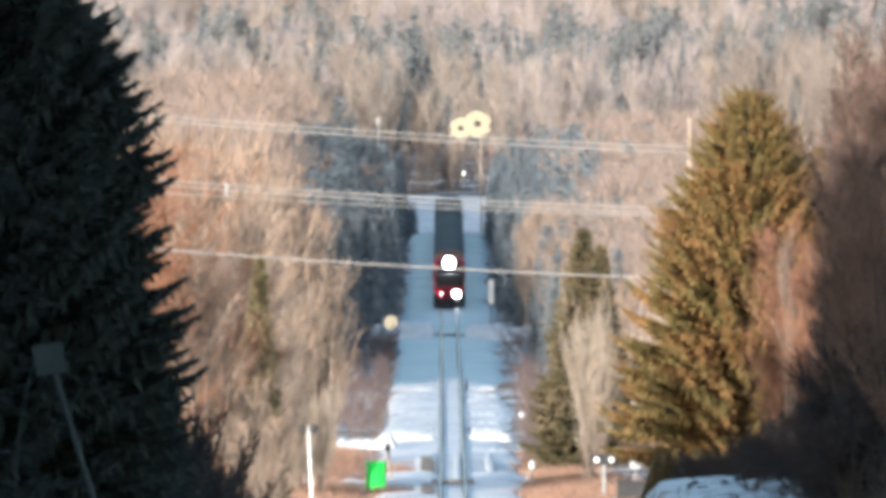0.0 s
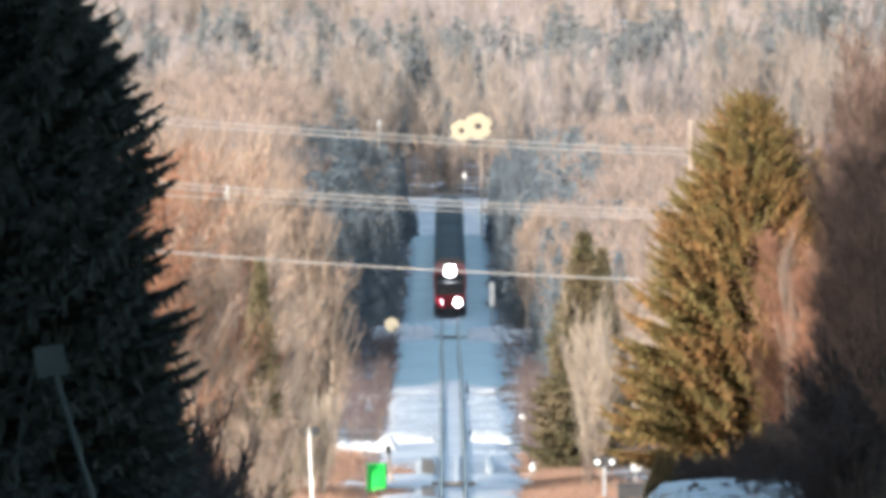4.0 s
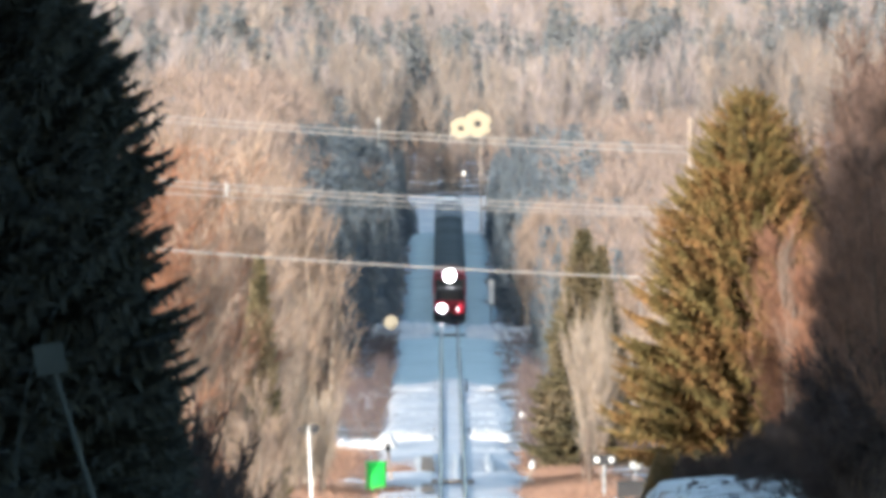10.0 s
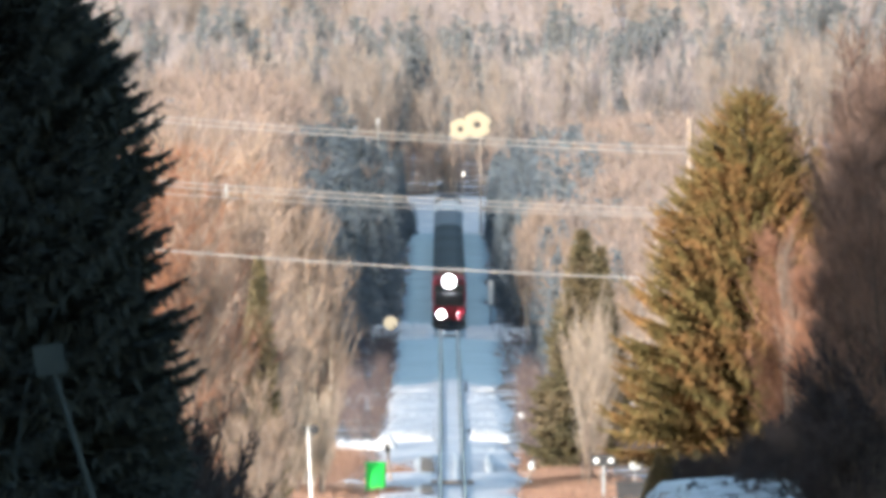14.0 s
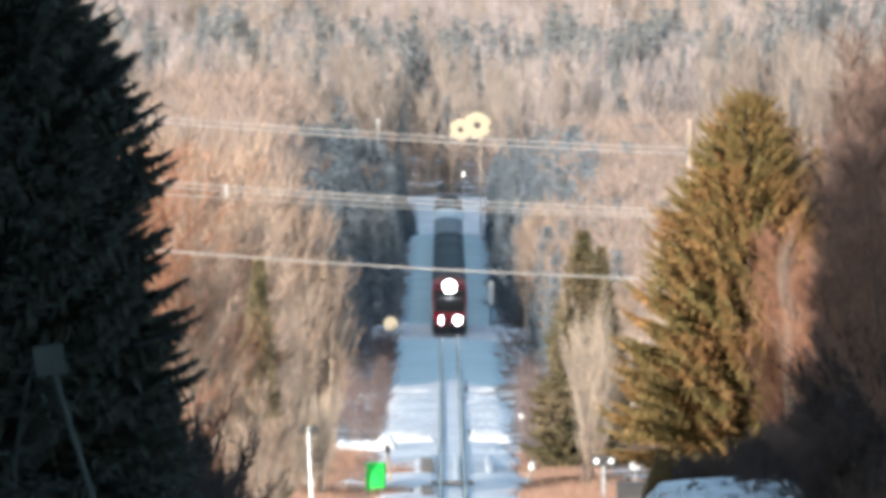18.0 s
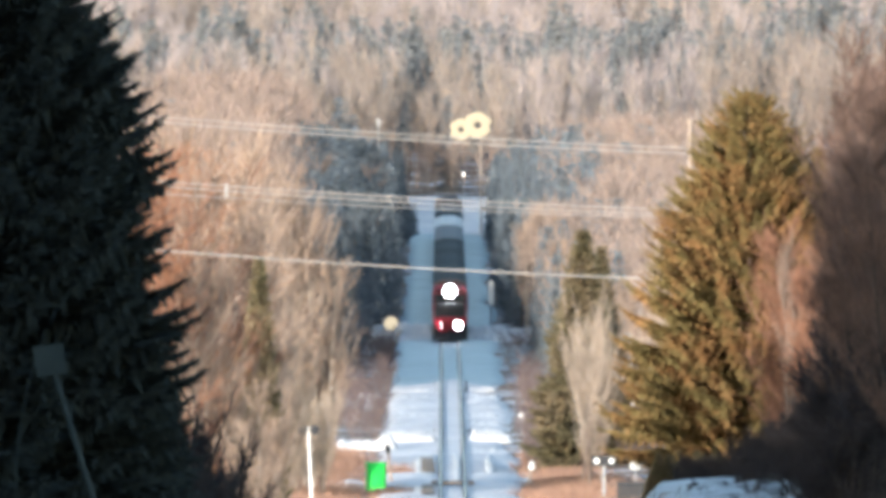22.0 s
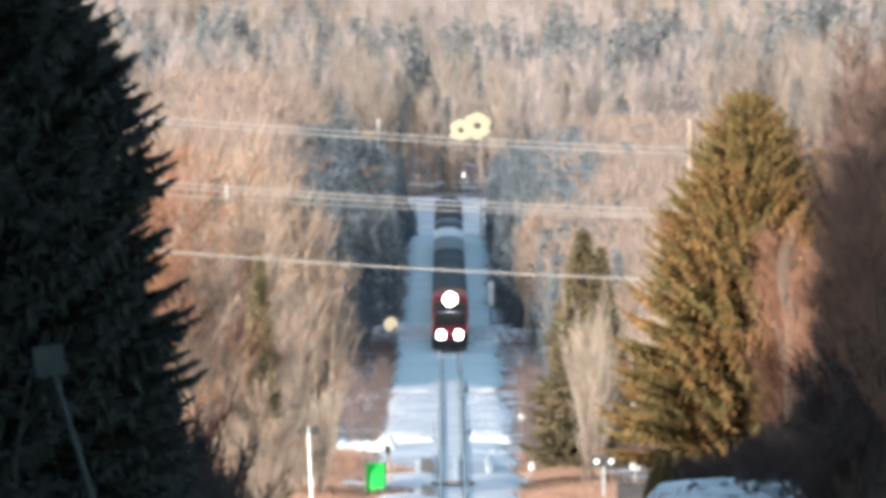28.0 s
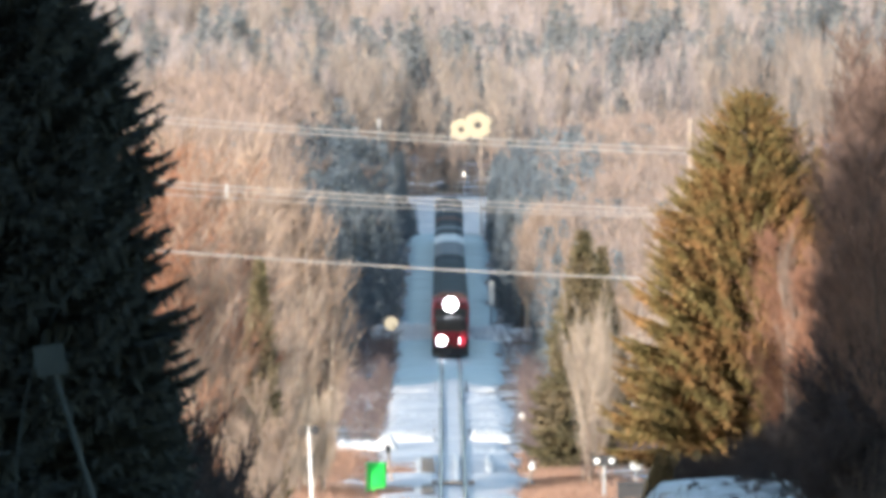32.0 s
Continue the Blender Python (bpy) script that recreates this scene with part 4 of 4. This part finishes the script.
def trucks(ob, ends, axles):
    """Bogies with their wheels."""
    wheel = None
    for end in ends:
        bm = bmesh.new()
        for side in (-1, 1):
            box(side * 0.95 - 0.08, side * 0.95 + 0.08, end - axles[-1] - 0.4, end + axles[-1] + 0.4, 0.45, 0.85, 0.05, bm)
        box(-0.9, 0.9, end - 0.3, end + 0.3, 0.55, 0.95, 0.05, bm)
        truck = part("bogie", bm, BLACK, ob)
        for a in axles:
            for side in (-1, 1):
                if wheel is None:
                    bm = wheel_shape()
                    wheel = bpy.data.meshes.new("wheel")
                    bm.to_mesh(wheel)
                    bm.free()
                    wheel.materials.append(RAIL)
                w = new("wheel", wheel)
                w.parent, w.matrix_basis = truck, pose(side * 0.755, end + a, 0, 0, 0, 0 if side < 0 else 180)


def locomotive(label, lit):
    """A wide-cab diesel; it faces -y, its front coupler at y = 0."""
    ob = thing("locomotive", (0, 0, 0), label, "locomotive", "train")
    part("underframe", box(-1.5, 1.5, 0.9, 21.2, 1.05, 1.6, 0.06), BLACK, ob)
    part("fuel_tank", box(-1.25, 1.25, 8, 14, 0.35, 1.05, 0.15), BLACK, ob)
    trucks(ob, (4.2, 17.8), (-1.75, 0, 1.75))
    part("hood", box(-0.95, 0.95, 6.4, 20.6, 1.6, 4.35, 0.14), RED, ob)
    bm = box(-1.56, 1.56, 3.4, 6.4, 1.6, 4.3, 0.12)
    cab = part("cab", bm, RED, ob)
    part("cab_roof", box(-1.45, 1.45, 3.3, 6.5, 4.3, 4.72, 0.16), RED, ob, "dark red rounded cab roof")
    part("nose", box(-1.36, 1.36, 1.35, 3.5, 1.6, 3.4, 0.42), BLACK, ob, "black nose")
    part("brow", box(-1.42, 1.42, 3.28, 3.36, 3.25, 4.15, 0.03), BLACK, ob, "black panel round the windshields")
    part("nose_door", box(-0.4, 0.4, 1.31, 1.4, 1.75, 3.0, 0.03), BLACK, ob)
    for side in (-1, 1):
        part("windshield", box(side * 0.62 - 0.46, side * 0.62 + 0.46, 3.25, 3.3, 3.4, 4.05, 0.02), GLASS, cab)
        part("number_board", box(side * 0.95 - 0.28, side * 0.95 + 0.28, 3.2, 3.34, 4.36, 4.58, 0.02), BLACK, ob)
        bm = bmesh.new()
        for y in (1.3, 2.6, 4):
            rod((side * 1.5, y, 1.6), (side * 1.5, y, 2.6), 0.025, sides=6, bm=bm)
        rod((side * 1.5, 1.3, 2.6), (side * 1.5, 4, 2.6), 0.025, sides=6, bm=bm)
        part("handrail", bm, WHITE, ob)
        part("step_well", box(side * 1.25 - 0.3, side * 1.25 + 0.3, 0.75, 1.3, 0.35, 1.5, 0.05), BLACK, ob)
        part("exhaust_fan", rod((0, 13 + side * 3, 4.3), (0, 13 + side * 3, 4.62), 0.62, sides=16), BLACK, ob)
    part("pilot_beam", box(-1.5, 1.5, 0.75, 0.95, 0.85, 2.15, 0.05), RED, ob)
    bm = bmesh.new()
    vs = [bm.verts.new(c) for c in ((-1.45, 0.75, 0.85), (0, 0.3, 0.85), (1.45, 0.75, 0.85), (-1.5, 0.6, 0.12), (0, -0.05, 0.12), (1.5, 0.6, 0.12), (-1.45, 0.95, 0.85), (1.45, 0.95, 0.85), (-1.5, 0.95, 0.12), (1.5, 0.95, 0.12))]
    for f in ((0, 1, 4, 3), (1, 2, 5, 4), (0, 3, 8, 6), (2, 7, 9, 5), (0, 6, 7, 2, 1), (3, 4, 5, 9, 8)):
        bm.faces.new([vs[i] for i in f])
    part("snow_plough", bm, BLACK, ob)
    part("coupler", box(-0.16, 0.16, -0.1, 0.9, 0.75, 1.05, 0.05), BLACK, ob)
    lamps = []
    if lit:
        bm = rod((0, 2.95, 4.45), (0, 3.4, 4.45), 0.62, sides=24)
        head = part("headlight", bm, BLACK, ob)
        part("lens", rod((0, 2.9, 4.45), (0, 2.96, 4.45), 0.56, sides=24), LAMP, head, "glaring white headlight lens")
        for side in (-1, 1):
            bm = bmesh.new()
            for k in range(16):
                a, b = k * math.tau / 16, (k + 1) * math.tau / 16
                q = [bm.verts.new((side * 0.74 + rr * math.cos(t), y, 1.42 + rr * math.sin(t))) for t, rr, y in ((a, 0.58, 0.35), (b, 0.58, 0.35), (b, 0.58, 0.76), (a, 0.58, 0.76))]
                bm.faces.new(q)
            bmesh.ops.remove_doubles(bm, verts=bm.verts, dist=0.001)
            part("ditch_light_housing", bm, RED, ob)
            bm = rod((0, 0.0, 0), (0, 0.04, 0), 0.42, sides=20)
            for k in range(20):
                a, b = k * math.tau / 20, (k + 1) * math.tau / 20
                for rr in (0.42, 0.39):
                    bm.faces.new([bm.verts.new((rr * math.cos(t), y, rr * math.sin(t))) for t, y in ((a, 0), (b, 0), (b, -0.1), (a, -0.1))])
            lamp = part("ditch_light", bm, BLACK, ob, "ditch light turned aside in place of flashing")
            part("lens", rod((0, -0.02, 0), (0, -0.002, 0), 0.38, sides=20), LAMP, lamp, "glaring white lens")
            lamp.matrix_basis = pose(side * 0.74, 0.58, 1.42)
            lamps.append(lamp)
    return ob, lamps


def freight_car(kind, paint, roof, label):
    """A freight car 17 m long; it faces -y."""
    ob = thing(kind, (0, 0, 0), label, "freight car", "train")
    part("underframe", box(-1.35, 1.35, 0.2, 16.8, 0.85, 1.15, 0.04), BLACK, ob)
    trucks(ob, (2.4, 14.6), (-0.9, 0.9))
    part("coupler", box(-0.15, 0.15, -0.4, 0.4, 0.75, 1.0, 0.04), BLACK, ob)
    part("body", box(-1.5, 1.5, 0.4, 16.6, 1.15, 4.55, 0.06), paint, ob)
    bm = bmesh.new()
    vs = [bm.verts.new((x, y, z)) for y in (0.3, 16.7) for x, z in ((-1.55, 4.5), (-1.5, 4.62), (-0.7, 4.95), (0.7, 4.95), (1.5, 4.62), (1.55, 4.5))]
    for k in range(5):
        bm.faces.new((vs[k], vs[k + 1], vs[k + 7], vs[k + 6]))
    bm.faces.new(vs[5::-1])
    bm.faces.new(vs[6:])
    bm.faces.new((vs[0], vs[6], vs[11], vs[5]))
    part("roof", bm, roof, ob)
    for k in range(5):
        part("end_rib", box(-1.35, 1.35, 0.32, 0.42, 1.6 + 0.6 * k, 1.75 + 0.6 * k, 0.03), paint, ob)
    bm = bmesh.new()
    for x in (-1.3, -0.9):
        rod((x, 0.26, 1.2), (x, 0.26, 4.6), 0.025, sides=6, bm=bm)
    for k in range(8):
        rod((-1.3, 0.26, 1.4 + 0.4 * k), (-0.9, 0.26, 1.4 + 0.4 * k), 0.02, sides=6, bm=bm)
    part("ladder", bm, GREY, ob)
    return ob


TRAIN = []
LAMPS = []


def make_train():
    lead, lamps = locomotive("red diesel locomotive with glaring lights hauling a train", True)
    LAMPS.extend(lamps)
    rear, _ = locomotive("red-brown second diesel locomotive", False)
    TRAIN.extend([(lead, 0.0), (rear, 22.5)])
    kinds = [freight_car("boxcar", DARK, DARK, "dark weathered steel freight boxcar"), freight_car("boxcar", TEAL, GREY_ROOF, "faded green boxcar with a grey roof"),
             freight_car("boxcar", BROWN, BROWN, "oxide brown steel boxcar"), freight_car("boxcar", PALE, PALE, "pale grey boxcar with a light grey roof")]
    order = (2, 0, 0, 0, 0, 0, 0, 0, 0, 0, 0, 0, 0, 0, 0, 0, 0, 0, 0, 0, 1, 1, 1, 1, 1, 3, 3, 3, 0, 0, 1, 0, 0, 2, 0, 0, 1, 0, 0, 0, 0, 0)
    used = set()
    for k, sort in enumerate(order):
        ob = kinds[sort] if sort not in used else copy_thing(kinds[sort], pose(0, 0, 0))
        used.add(sort)
        TRAIN.append((ob, 45.2 + 17.6 * k))


def train_pose(d):
    a = math.atan2(float(rail_z(d + 13)) - float(rail_z(d + 3)), 10)
    return pose(LINE_X, d, float(rail_z(d)), math.degrees(a), 0, 0)


def motions():
    times = [2.0 * k for k in range(17)]
    for ob, back in TRAIN:
        walk(ob, [(t, train_pose(2495 - 11.1 * t + back)) for t in times])
    # the ditch lights turn to the front by turns, standing in for their flashing
    for lamp, first, side in zip(LAMPS, (0.17, 0.695), (-1, 1)):
        rest, place = 79 * side, (side * 0.74, 0.58, 1.42)
        rows, t = [(0.0, pose(*place, 0, 0, rest if side < 0 else 0))], first
        if side > 0:
            rows.append((0.12, pose(*place)))
            rows.append((0.2, pose(*place, 0, 0, rest)))
        while t < 31.4:
            rows += [(max(0.05, t - 0.05), pose(*place, 0, 0, rest)), (t + 0.03, pose(*place)), (t + 0.5, pose(*place)), (t + 0.58, pose(*place, 0, 0, rest))]
            t += 1.05
        rows += [(31.65, pose(*place, 0, 0, rest)), (31.72, pose(*place, 0, 0, 0 if side < 0 else rest)), (32.0, pose(*place, 0, 0, 0 if side < 0 else rest))]
        walk(lamp, rows)


make_ground()
make_line()
make_crossing()
make_signal_mast()
make_wires()
make_sign_back()
make_stem()
make_tree_kinds()
far_woods()
line_woods()
near_woods()
make_train()
motions()
